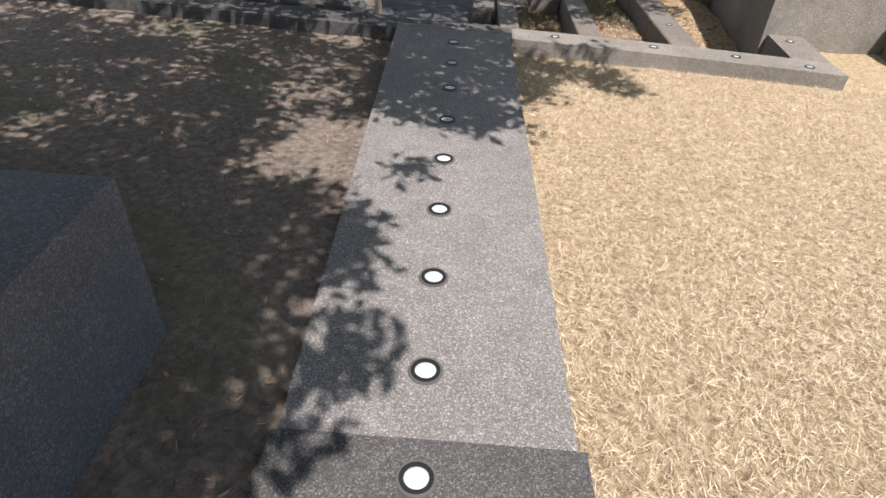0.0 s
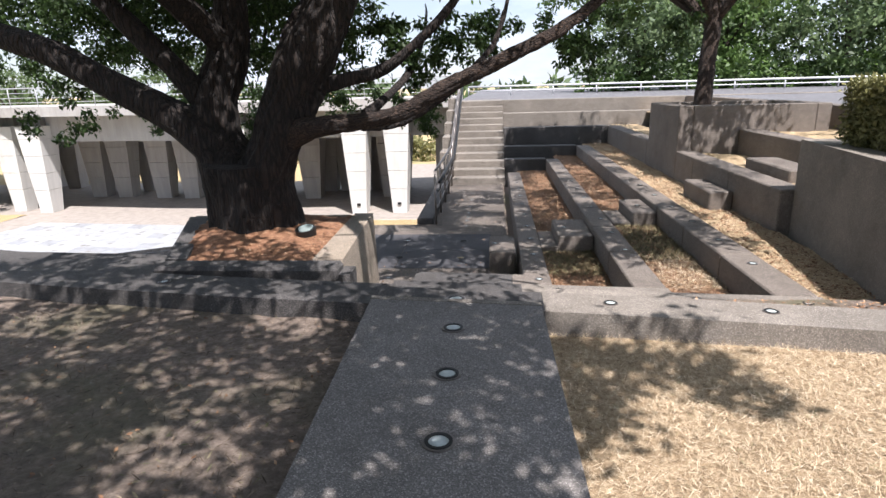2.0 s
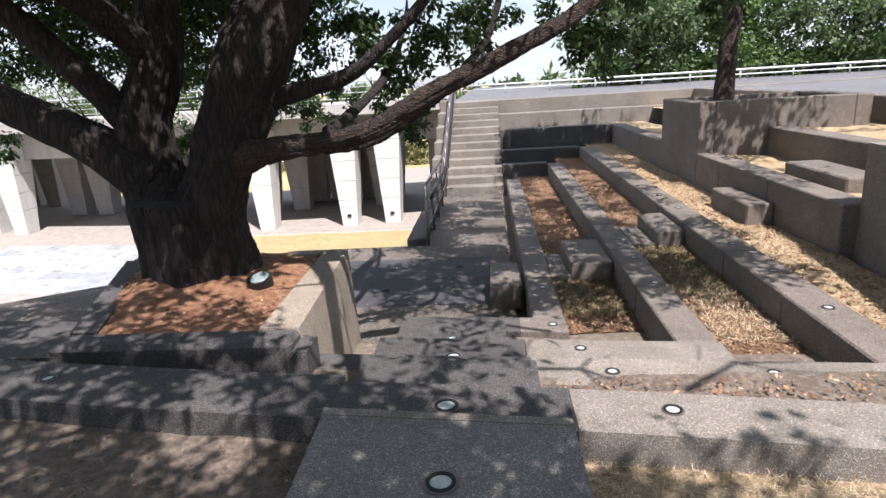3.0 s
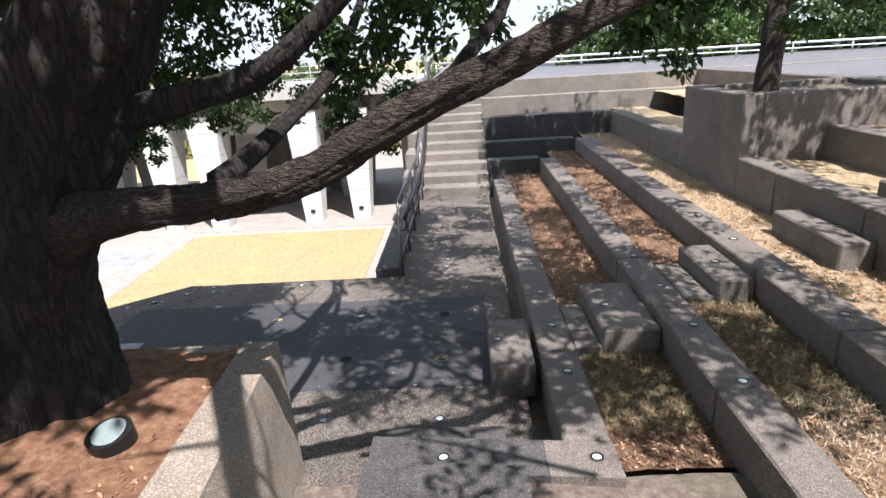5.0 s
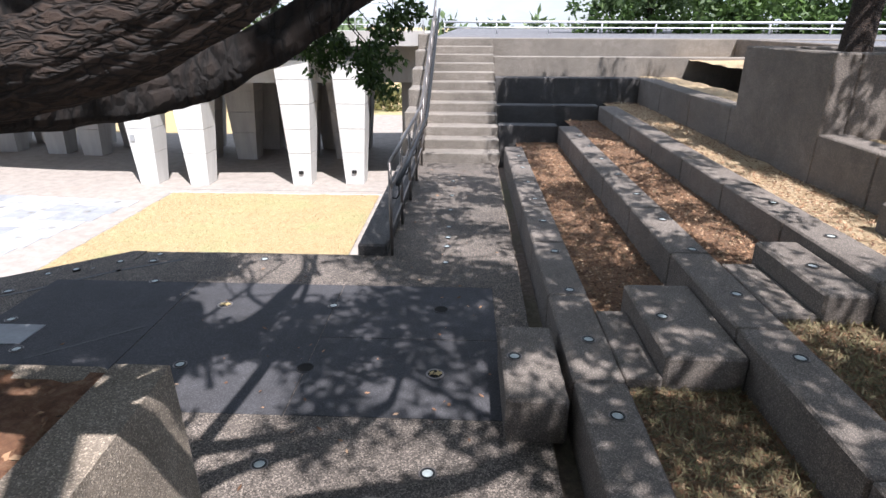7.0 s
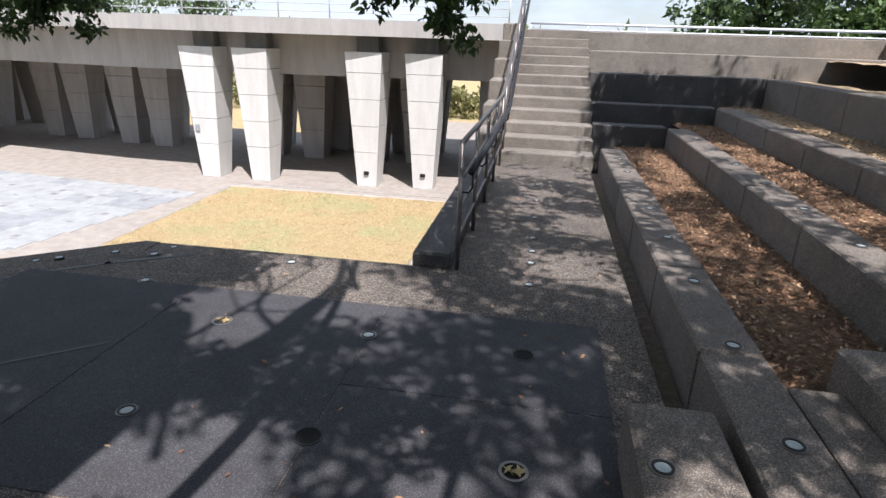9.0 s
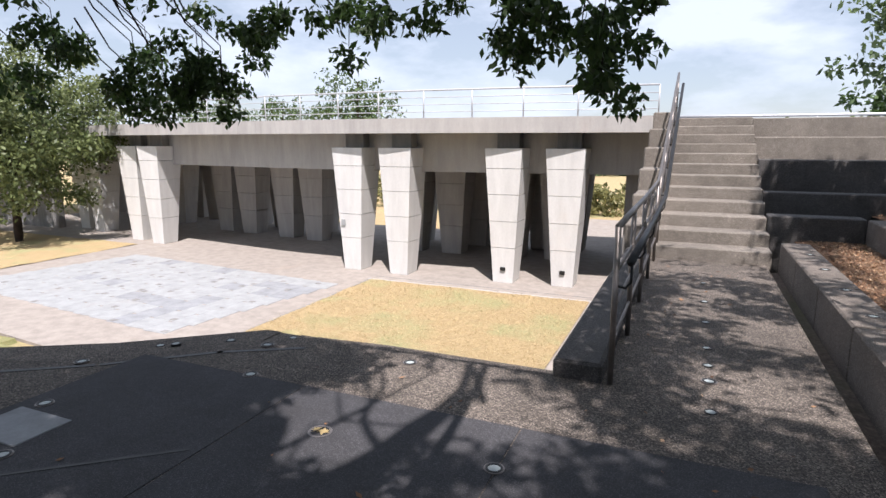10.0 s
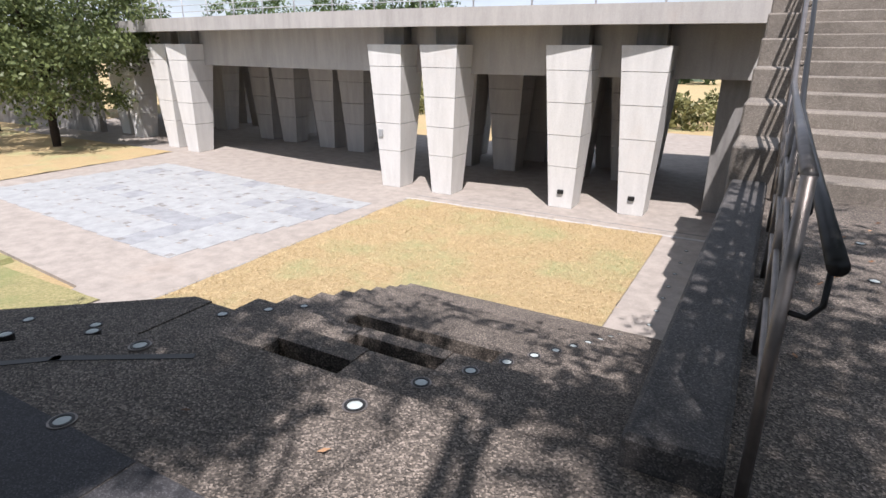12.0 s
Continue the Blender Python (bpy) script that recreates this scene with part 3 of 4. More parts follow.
TOPZ = 0.20


def pillar(x, y, shade=CONCRETE_PALE, outlet=False, foot=0.27, head=0.49):
    """A tapered pillar of five stacked blocks, wider at the top."""
    p = thing("bridge_pillar", "tapered pale concrete pillar of stacked blocks under the bridge", "pillar", (x, y, LOW), "bridge pillars", "structure")
    cuts = [LOW, LOW + 0.95, LOW + 1.65, LOW + 2.35, LOW + 3.02, TOPZ]
    for a, b in zip(cuts, cuts[1:]):
        bm = bmesh.new()
        rows = []
        for z in (a + 0.006, b - 0.006):
            u = (z - LOW) / (TOPZ - LOW)
            w, d0, d1 = foot + (head - foot) * u, 0.0 - 0.18 * u, 0.62 + 0.30 * u
            rows.append([bm.verts.new(q) for q in ((x - w, y + d0, z), (x + w, y + d0, z), (x + w, y + d1, z), (x - w, y + d1, z))])
        bm.faces.new(rows[0][::-1])
        bm.faces.new(rows[1])
        for i in range(4):
            bm.faces.new((rows[0][i], rows[0][(i + 1) % 4], rows[1][(i + 1) % 4], rows[1][i]))
        part("pillar_block", soften(bm, 0.010), shade, p)
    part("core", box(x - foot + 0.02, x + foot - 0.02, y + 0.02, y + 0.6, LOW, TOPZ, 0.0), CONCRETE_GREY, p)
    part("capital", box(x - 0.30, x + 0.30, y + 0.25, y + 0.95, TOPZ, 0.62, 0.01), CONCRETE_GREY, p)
    if outlet:
        part("outlet_box", box(x - 0.07, x + 0.07, y - 0.06, y + 0.05, LOW + 0.33, LOW + 0.43, 0.012), DARK_METAL, p, "small black outlet box")
    return p


for x in (-3.38, -4.92, -7.92, -9.45, -18.35, -19.75, -23.0, -24.4):
    pillar(x, arc_y(x) + 0.40, outlet=x > -6)
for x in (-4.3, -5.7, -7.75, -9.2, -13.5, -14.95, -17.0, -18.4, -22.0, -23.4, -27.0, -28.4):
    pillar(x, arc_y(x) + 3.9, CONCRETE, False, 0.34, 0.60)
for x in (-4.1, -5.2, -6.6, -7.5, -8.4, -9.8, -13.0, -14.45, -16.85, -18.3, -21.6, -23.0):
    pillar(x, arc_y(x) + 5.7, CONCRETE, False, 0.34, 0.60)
part("plate", box(-9.75, -9.62, arc_y(-9.45) + 0.30, arc_y(-9.45) + 0.36, LOW + 1.30, LOW + 1.48, 0.004), TILE, bridge, "small pale plaque")
solid("garden_wall", box(-40, -25.6, 24.6, 24.9, LOW - 0.1, -0.6, 0.02), CONCRETE_GREY, "grey garden wall behind the court trees", "wall", "structure")

# upper road behind the terraces, with its rail
solid("road", sheet([(-1.0, 21.4), (60, 21.4), (60, 60), (-1.0, 60)], T6 - 0.02), ASPHALT, "pale grey asphalt road above the terraces", "road", "structure")
solid("upper_ground", sheet([(6.5, 8.0), (60, 8.0), (60, 21.6), (6.5, 21.6)], T6 - 0.03), ASPHALT, "grey paved ground above the terraces", "pavement", "structure")



# ---- trees and planting ----
def leaf_mesh(name, centres, per, leaf, spread, material, seed, droop=0.35, aim=None):
    """Many small folded leaves round each centre; every leaf is its own island."""
    rng = np.random.default_rng(seed)
    cs = np.array([c[:3] for c in centres], float)
    rs = np.array([c[3] if len(c) > 3 else spread for c in centres], float)
    n = len(cs) * per
    c, r = np.repeat(cs, per, 0), np.repeat(rs, per)
    d = rng.normal(size=(n, 3))
    d /= np.linalg.norm(d, axis=1)[:, None]
    pos = c + d * (r * rng.random(n) ** 0.45)[:, None] * np.array([1, 1, 0.75])
    ax = rng.normal(size=(n, 3))
    ax[:, 2] -= droop
    ax /= np.linalg.norm(ax, axis=1)[:, None]
    side = np.cross(ax, rng.normal(size=(n, 3)))
    side /= np.linalg.norm(side, axis=1)[:, None]
    nor = np.cross(ax, side)
    ln = leaf * (0.6 + 0.8 * rng.random(n))[:, None]
    wd = ln * 0.24
    v = np.empty((n, 4, 3))
    v[:, 0] = pos
    v[:, 1] = pos + ax * ln * 0.5 + side * wd + nor * ln * 0.07
    v[:, 2] = pos + ax * ln
    v[:, 3] = pos + ax * ln * 0.5 - side * wd + nor * ln * 0.07
    me = bpy.data.meshes.new(name)
    me.vertices.add(n * 4)
    me.vertices.foreach_set("co", v.reshape(-1))
    me.loops.add(n * 4)
    me.loops.foreach_set("vertex_index", np.arange(n * 4, dtype=np.int32))
    me.polygons.add(n)
    me.polygons.foreach_set("loop_start", np.arange(0, n * 4, 4, dtype=np.int32))
    me.polygons.foreach_set("loop_total", np.full(n, 4, dtype=np.int32))
    me.update(calc_edges=True)
    me.materials.append(material)
    return me


def put_leaves(me, parent, name="leaves", label=""):
    ob = new(name, me)
    ob.parent = parent
    ob.matrix_parent_inverse = Matrix.Translation(-parent.location)
    return tagged(ob, label)


def limb(points, radii, parent, material, name="limb", lumps=0.22, sides=14):
    pts, rad = smooth_line(points, radii, 16 if sides > 20 else 6)
    return part(name, tube(pts, rad, sides, None, lumps), material, parent, smooth=True)


big = thing("big_tree", "old spreading tree with ridged bark darkened for shade and low heavy limbs", "tree", (-2.45, 7.35, -0.12))
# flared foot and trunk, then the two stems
limb([(-2.47, 7.35, -0.35), (-2.47, 7.35, -0.05), (-2.46, 7.35, 0.25), (-2.45, 7.33, 0.62)], [0.60, 0.52, 0.47, 0.45], big, BARK_SHADED, "trunk", 0.30, 84)
limb([(-2.35, 7.33, 0.35), (-2.12, 7.28, 0.75), (-1.95, 7.3, 1.15), (-1.68, 7.35, 1.7), (-1.42, 7.4, 2.2), (-1.15, 7.6, 3.0), (-1.1, 7.9, 3.9)], [0.38, 0.29, 0.285, 0.28, 0.26, 0.20, 0.12], big, BARK_SHADED, "stem", 0.25, 60)
limb([(-2.55, 7.35, 0.35), (-2.76, 7.4, 0.8), (-2.80, 7.45, 1.25), (-2.6, 7.5, 1.75), (-2.55, 7.6, 2.3), (-2.7, 7.9, 3.2), (-2.6, 8.3, 4.2)], [0.36, 0.27, 0.24, 0.20, 0.18, 0.14, 0.08], big, BARK_SHADED, "stem", 0.25, 60)
limb([(-2.75, 7.35, 0.75), (-3.1, 7.25, 1.06), (-3.6, 7.2, 1.36), (-4.3, 7.1, 1.78), (-5.1, 7.0, 2.1), (-6.2, 6.8, 2.7)], [0.26, 0.19, 0.17, 0.15, 0.12, 0.05], big, BARK_SHADED, "limb")
limb([(-2.75, 7.4, 1.05), (-3.1, 7.35, 1.55), (-3.45, 7.3, 1.95), (-3.9, 7.2, 2.5), (-4.4, 6.8, 3.4)], [0.13, 0.13, 0.12, 0.10, 0.05], big, BARK_SHADED, "limb")
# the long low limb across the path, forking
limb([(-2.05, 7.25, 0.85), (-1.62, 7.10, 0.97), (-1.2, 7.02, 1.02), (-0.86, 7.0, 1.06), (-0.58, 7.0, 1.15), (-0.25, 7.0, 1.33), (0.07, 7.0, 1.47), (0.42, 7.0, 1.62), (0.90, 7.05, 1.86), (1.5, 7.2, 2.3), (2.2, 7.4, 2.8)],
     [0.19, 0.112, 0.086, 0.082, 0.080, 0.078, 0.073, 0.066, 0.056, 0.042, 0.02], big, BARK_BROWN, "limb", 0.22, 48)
limb([(-1.08, 7.05, 1.0), (-0.82, 7.38, 0.98), (-0.55, 7.48, 1.095), (-0.35, 7.5, 1.225), (-0.05, 7.55, 1.45), (0.25, 7.7, 1.8), (0.4, 8.0, 2.3)], [0.070, 0.060, 0.056, 0.052, 0.042, 0.030, 0.014], big, BARK_SHADED, "limb", 0.3, 24)
limb([(-1.75, 7.35, 1.35), (-1.25, 7.3, 1.44), (-0.85, 7.3, 1.55), (-0.5, 7.25, 1.80), (-0.1, 7.2, 2.2), (0.3, 7.0, 2.9)], [0.09, 0.07, 0.058, 0.05, 0.04, 0.02], big, BARK_SHADED, "limb", 0.25, 10)
limb([(-1.05, 7.05, 1.1), (-0.93, 7.6, 1.25), (-0.78, 8.3, 1.5), (-0.7, 9.0, 1.85), (-0.75, 10.2, 2.35), (-0.85, 11.0, 2.6)], [0.06, 0.05, 0.045, 0.035, 0.02, 0.008], big, BARK_SHADED, "limb", 0.2, 8)
limb([(-1.5, 7.4, 2.0), (-1.6, 8.2, 2.7), (-2.2, 9.4, 3.1), (-3.2, 10.6, 2.6), (-3.8, 11.2, 1.5)], [0.12, 0.10, 0.07, 0.04, 0.01], big, BARK_SHADED, "limb", 0.2, 8)
limb([(-2.6, 7.5, 1.8), (-3.0, 6.3, 2.6), (-3.2, 4.6, 3.2), (-3.0, 2.8, 3.6)], [0.15, 0.12, 0.08, 0.03], big, BARK_SHADED, "limb", 0.2, 8)
limb([(-1.3, 7.4, 2.4), (-0.6, 6.0, 3.0), (0.2, 4.3, 3.4), (0.6, 2.6, 3.6)], [0.14, 0.10, 0.07, 0.02], big, BARK_SHADED, "limb", 0.2, 8)
limb([(-1.2, 7.55, 2.9), (-0.66, 7.95, 3.15), (-0.5, 8.5, 3.25), (-0.46, 9.0, 3.3), (-0.55, 9.5, 3.35), (-0.5, 10.6, 3.3)], [0.14, 0.11, 0.085, 0.045, 0.03, 0.01], big, BARK_SHADED, "limb", 0.2, 8)
limb([(-0.5, 8.5, 3.25), (-0.36, 8.95, 3.35), (-0.42, 9.4, 3.4), (-0.3, 10.4, 3.5)], [0.06, 0.045, 0.03, 0.008], big, BARK_SHADED, "limb", 0.2, 8)
limb([(-0.55, 8.2, 3.2), (-0.85, 8.5, 3.2), (-0.95, 8.9, 3.25), (-1.3, 9.4, 3.2)], [0.035, 0.025, 0.018, 0.006], big, BARK_SHADED, "limb", 0.2, 8)
fork = random.Random(77)
for k in range(46):
    x, y, z, a = fork.uniform(-3.4, 2.6), fork.uniform(3.0, 10.2), fork.uniform(2.9, 3.7), fork.uniform(0, 6.28)
    if y > 8 and x < -1.8:
        continue
    way, size = Vector((math.cos(a), math.sin(a), 0.25)), fork.uniform(0.7, 1.4)
    start = Vector((x, y, z))
    mid, tip = start + way * size * 0.5 + Vector((0, 0, fork.uniform(-0.1, 0.15))), start + way * size + Vector((fork.uniform(-0.3, 0.3), fork.uniform(-0.3, 0.3), 0))
    part("branch", tube([start, mid, tip], [0.030, 0.020, 0.006], 6), BARK_SHADED, big, smooth=True)
    for s in (-1, 1):
        side = Vector((-way.y, way.x, 0.2)) * s * size * 0.4
        part("branch", tube([mid, mid + side * 0.5 + way * 0.15, mid + side + way * 0.4], [0.014, 0.010, 0.004], 5), BARK_SHADED, big, smooth=True)
rng = random.Random(11)
clumps = []
# low hanging sprays seen against the sky and the bridge
for cx, cy, cz, r, k in [(-0.88, 11.4, 0.66, 0.13, 4), (-0.95, 11.3, 0.85, 0.2, 6), (-1.2, 11.3, 0.95, 0.22, 6), (-1.55, 11.4, 1.0, 0.22, 5), (-0.7, 11.2, 1.15, 0.25, 5),
                       (-4.1, 11.5, 0.62, 0.16, 5), (-3.9, 11.7, 0.75, 0.2, 6), (-4.3, 11.5, 0.85, 0.25, 8), (-4.8, 11.8, 0.72, 0.2, 6), (-4.9, 11.6, 1.0, 0.3, 8), (-3.7, 11.6, 1.1, 0.3, 7), (-5.4, 11.3, 0.95, 0.3, 8),
                       (-5.9, 11.0, 1.1, 0.35, 8), (-3.1, 11.5, 1.15, 0.25, 5), (-2.5, 11.5, 1.2, 0.25, 5), (-2.0, 11.4, 1.2, 0.25, 5),
                       (-0.55, 8.6, 1.5, 0.2, 3), (-0.75, 8.5, 1.75, 0.25, 4), (-1.35, 8.5, 1.58, 0.25, 4), (-1.75, 8.6, 1.6, 0.3, 4), (-2.1, 8.7, 1.25, 0.3, 4), (-0.3, 8.3, 1.85, 0.25, 4), (0.1, 8.0, 1.95, 0.25, 4),
                       (0.95, 8.2, 1.85, 0.3, 5), (1.4, 8.4, 1.95, 0.35, 6), (2.2, 8.5, 1.95, 0.35, 6), (-1.0, 8.2, 2.0, 0.4, 6), (-2.6, 8.6, 2.1, 0.5, 8), (-3.6, 8.5, 2.2, 0.5, 9), (-4.6, 8.4, 1.95, 0.5, 9),
                       (-5.3, 8.3, 1.35, 0.45, 8), (-5.6, 7.8, 1.75, 0.5, 8), (-4.9, 8.0, 1.0, 0.35, 4), (-2.0, 9.0, 1.9, 0.5, 6),
                       (1.15, 8.3, 1.85, 0.2, 7), (1.22, 8.3, 1.64, 0.2, 7), (0.26, 8.3, 1.98, 0.2, 7), (-0.23, 8.3, 1.96, 0.2, 7), (-0.93, 8.3, 1.91, 0.2, 7), (-1.32, 8.3, 2.04, 0.2, 7), (-0.55, 8.3, 1.73, 0.2, 7)]:
    for _ in range(k):
        clumps.append((cx + rng.gauss(0, r * 0.6), cy + rng.gauss(0, r * 0.6), cz + rng.gauss(0, r * 0.5), 0.16))
for _ in range(330):
    clumps.append((rng.uniform(-6.4, -1.3), rng.uniform(8.2, 9.8), 1.75 + 1.7 * rng.random() ** 0.8, 0.2))
for _ in range(110):
    clumps.append((rng.uniform(-4.6, -2.3), rng.uniform(9.2, 11.0), 1.25 + 1.9 * rng.random(), 0.22))
sprays = [(x, y, z, 0.13 if r < 0.18 else 0.24) for x, y, z, r in clumps]
clumps = []
# the broad crown overhead
for _ in range(620):
    x, y = rng.uniform(-6.6, 3.3), rng.uniform(0.3, 12.6)
    if x > 0.9 + 0.25 * (y - 2.0) and x > 0.9 and y < 5.5:
        continue
    if ((x + 1.8) / 5.2) ** 2 + ((y - 6.6) / 6.2) ** 2 > 1.0 + rng.uniform(-0.1, 0.1):
        continue
    rise = 1 - ((x + 1.8) / 5.6) ** 2 - ((y - 6.6) / 6.8) ** 2
    clumps.append((x, y, 2.75 + 2.3 * max(0, rise) * rng.random() + rng.uniform(0, 0.7), rng.uniform(0.22, 0.42)))
for _ in range(640):
    x, y = rng.uniform(-7.5, 0.45), rng.uniform(-4.8, 2.6)
    if x < -0.2 - 0.12 * rng.random() or rng.random() < 0.25:
        clumps.append((x, y, 3.0 + rng.uniform(0, 1.6), rng.uniform(0.24, 0.44)))
for _ in range(8):
    clumps.append((rng.uniform(1.5, 2.5), rng.uniform(1.3, 2.8), rng.uniform(3.2, 3.9), rng.uniform(0.2, 0.34)))
for _ in range(70):
    clumps.append((rng.uniform(0.2, 1.7), rng.uniform(0.45, 3.2), rng.uniform(3.1, 3.9), rng.uniform(0.16, 0.30)))
for _ in range(16):
    clumps.append((rng.uniform(0.35, 0.85), rng.uniform(-1.9, 0.3), rng.uniform(3.2, 3.5), rng.uniform(0.16, 0.26)))
for _ in range(150):
    clumps.append((rng.uniform(-5.0, -0.6), rng.uniform(5.6, 9.0), rng.uniform(3.0, 4.4), rng.uniform(0.24, 0.4)))
for _ in range(260):
    clumps.append((rng.uniform(-4.6, -0.35), rng.uniform(-2.4, 2.4), rng.uniform(3.0, 4.6), rng.uniform(0.22, 0.40)))
for _ in range(130):
    clumps.append((rng.uniform(-7.2, -2.4), rng.uniform(8.6, 10.4), rng.uniform(2.3, 4.3), rng.uniform(0.26, 0.42)))
for _ in range(45):
    clumps.append((rng.uniform(1.6, 3.2), rng.uniform(5.6, 8.6), rng.uniform(3.3, 4.3), rng.uniform(0.2, 0.34)))
for _ in range(14):
    clumps.append((rng.uniform(-3.6, -0.9), rng.uniform(4.8, 7.0), rng.uniform(3.3, 4.5), rng.uniform(0.22, 0.38)))
for _ in range(70):
    clumps.append((rng.uniform(1.5, 3.1), rng.uniform(7.2, 11.4), rng.uniform(3.2, 4.4), rng.uniform(0.2, 0.36)))
for x0, x1, y0, y1, n in [(-0.2, 1.6, 9.5, 12.2, 34), (-3.2, -0.6, 6.6, 8.4, 45), (-0.6, 0.12, -2.4, 0.6, 40)]:
    for _ in range(n):
        clumps.append((rng.uniform(x0, x1), rng.uniform(y0, y1), rng.uniform(3.2, 4.3), rng.uniform(0.2, 0.36)))
# unseen clumps added to cast shade, given by the ground that they shade
for x0, x1, y0, y1, g, n in [(-5.0, -0.75, -1.5, 1.75, -0.1, 260), (-5.0, -1.15, 1.75, 4.7, -0.1, 130), (-0.6, 0.5, 2.6, 4.6, 0.0, 45), (0.62, 0.95, 3.5, 4.4, -0.2, 10), (1.25, 1.65, 3.85, 4.2, -0.2, 7),
                             (-6.0, -1.2, 4.7, 6.0, -0.1, 70), (-5.0, -2.5, 8.6, 11.0, P, 150), (-0.6, 0.5, 11.4, 13.4, P, 8), (1.0, 4.4, 8.6, 13.6, -0.5, 40), (1.9, 3.0, 8.3, 9.7, -0.6, 22), (1.5, 3.0, 7.4, 8.6, -0.6, 7), (0.6, 2.6, 7.7, 9.3, -0.8, 24), (-2.2, -0.65, -0.8, 1.7, -0.1, 130), (-3.2, -1.4, 6.0, 7.9, -0.1, 26), (-1.35, -0.5, 11.4, 14.8, -1.0, 46), (-2.4, 0.1, 9.2, 10.2, P, 8), (-0.5, 0.5, 10.6, 11.4, P, 16), (-3.5, -0.7, 10.2, 11.6, P, 60), (-0.5, 0.5, 11.6, 15.4, P, 22), (3.4, 6.4, 11.0, 15.0, 0.3, 45)]:
    for _ in range(n):
        x, y, z, size = rng.uniform(x0, x1), rng.uniform(y0, y1), rng.uniform(3.2, 4.5), rng.uniform(0.2, 0.36)
        clumps.append((x + 0.27 * (z - g), y - 0.50 * (z - g), z, size))
# unseen high clumps added to deepen the shade over the plaza
for _ in range(180):
    x, y, z, size = rng.uniform(-5.5, 0.6), rng.uniform(9.4, 12.6), rng.uniform(4.2, 5.8), rng.uniform(0.26, 0.42)
    clumps.append((x + 0.27 * (z - P), y - 0.50 * (z - P), z, size))
# clumps thinned out at random, so that the sun reaches the planter
clumps = [c for c in clumps if not (-2.2 < c[0] < 0.3 and 4.3 < c[1] < 6.5) or rng.random() < 0.55]
for _ in range(55):
    x, y, z, size = rng.uniform(-3.1, -1.75), rng.uniform(6.8, 7.5), rng.uniform(3.3, 4.5), rng.uniform(0.22, 0.36)
    clumps.append((x + 0.27 * (z - 0.5), y - 0.50 * (z - 0.5), z, size))
# gaps cut into the clumps, given by the ground that the sun reaches through them
SUNNY = [(-0.98, -0.44, 1.85, 2.42, -0.1), (0.0, 0.75, -1.0, 2.3, 0.0), (0.75, 6.0, -2.0, 3.2, -0.1), (1.0, 6.0, 2.9, 3.65, -0.2), (1.85, 6.0, 3.5, 4.3, -0.2), (1.9, 4.0, 4.2, 7.1, -0.2), (3.3, 8.0, 4.5, 5.8, 0.2),
         (-1.5, -1.0, 6.6, 7.2, -0.1), (-2.5, -1.85, 10.2, 10.75, P), (-2.25, -1.7, 11.1, 11.5, P), (-1.35, -1.05, 10.9, 11.2, P), (-2.2, -1.75, 9.0, 9.3, P), (-0.15, 0.25, 11.8, 12.2, P), (0.05, 0.45, 12.9, 13.4, P), (-0.9, 0.35, 15.9, 21.5, -0.3)]


def in_sun(c):
    """Whether a clump of leaves keeps the sun from one of the sunny patches of ground."""
    for x0, x1, y0, y1, g in SUNNY:
        x, y, out = c[0] - 0.27 * (c[2] - g), c[1] + 0.50 * (c[2] - g), 0.85 * c[3]
        if x0 - out < x < x1 + out and y0 - out < y < y1 + out:
            return True
    return False


clumps = [c for c in clumps if not in_sun(c)]
sprays = [c for c in sprays if c[1] > 10.4 or c[2] < 1.7 or not in_sun(c)]
put_leaves(leaf_mesh("leaves", clumps, 46, 0.125, 0.3, LEAF, 3), big, "crown", "dense small dark green leaves")
put_leaves(leaf_mesh("leaves", sprays, 90, 0.062, 0.13, LEAF, 4, 0.8), big, "hanging_sprays", "low drooping sprays of small leaves")
for k in range(0, len(sprays), 3):
    x, y, z, r = sprays[k]
    if y < 10.8:
        continue
    part("twig", tube([(x, y, z - 0.1), (x + 0.05, y - 0.06, z + 0.2), (x - 0.12, y - 0.2, z + 0.42), (x - 0.1, y - 0.4, z + 0.7)], [0.002, 0.004, 0.006, 0.008], 5), BARK_SHADED, big)

small = thing("planter_tree", "tree with a slim brown trunk in a tall box planter", "tree", (4.2, 13.0, 0.78))
limb([(4.2, 13.0, 0.7), (4.22, 13.0, 1.6), (4.28, 13.05, 2.6), (4.2, 13.2, 3.6), (4.3, 13.3, 4.8)], [0.19, 0.165, 0.15, 0.12, 0.05], small, BARK_BROWN, "trunk", 0.12, 12)
for tip in [(2.4, 14.6, 4.0), (6.2, 14.4, 4.0), (3.0, 11.6, 3.6), (5.8, 11.6, 3.9), (1.5, 15.8, 4.2)]:
    limb([(4.25, 13.05, 2.3), tuple((a + b) / 2 + c for a, b, c in zip((4.25, 13.05, 2.3), tip, (0, 0, 0.3))), tip], [0.09, 0.06, 0.015], small, BARK_BROWN, "limb", 0.1, 8)
clumps = []
for _ in range(300):
    x, y = rng.uniform(-0.2, 8.2), rng.uniform(10.6, 17.6)
    q = ((x - 3.8) / 4.0) ** 2 + ((y - 14.2) / 3.5) ** 2
    if q < 1:
        clumps.append((x, y, 2.55 + 0.5 * q + rng.random() * 2.2 * (1 - q) + rng.random() * 0.5, rng.uniform(0.2, 0.4)))
for _ in range(300):
    clumps.append((rng.uniform(1.2, 5.0), rng.uniform(14.4, 16.7), rng.uniform(3.5, 4.5), rng.uniform(0.3, 0.45)))
for _ in range(240):
    clumps.append((rng.uniform(1.8, 6.2), rng.uniform(13.0, 17.0), rng.uniform(5.0, 6.4), rng.uniform(0.35, 0.5)))
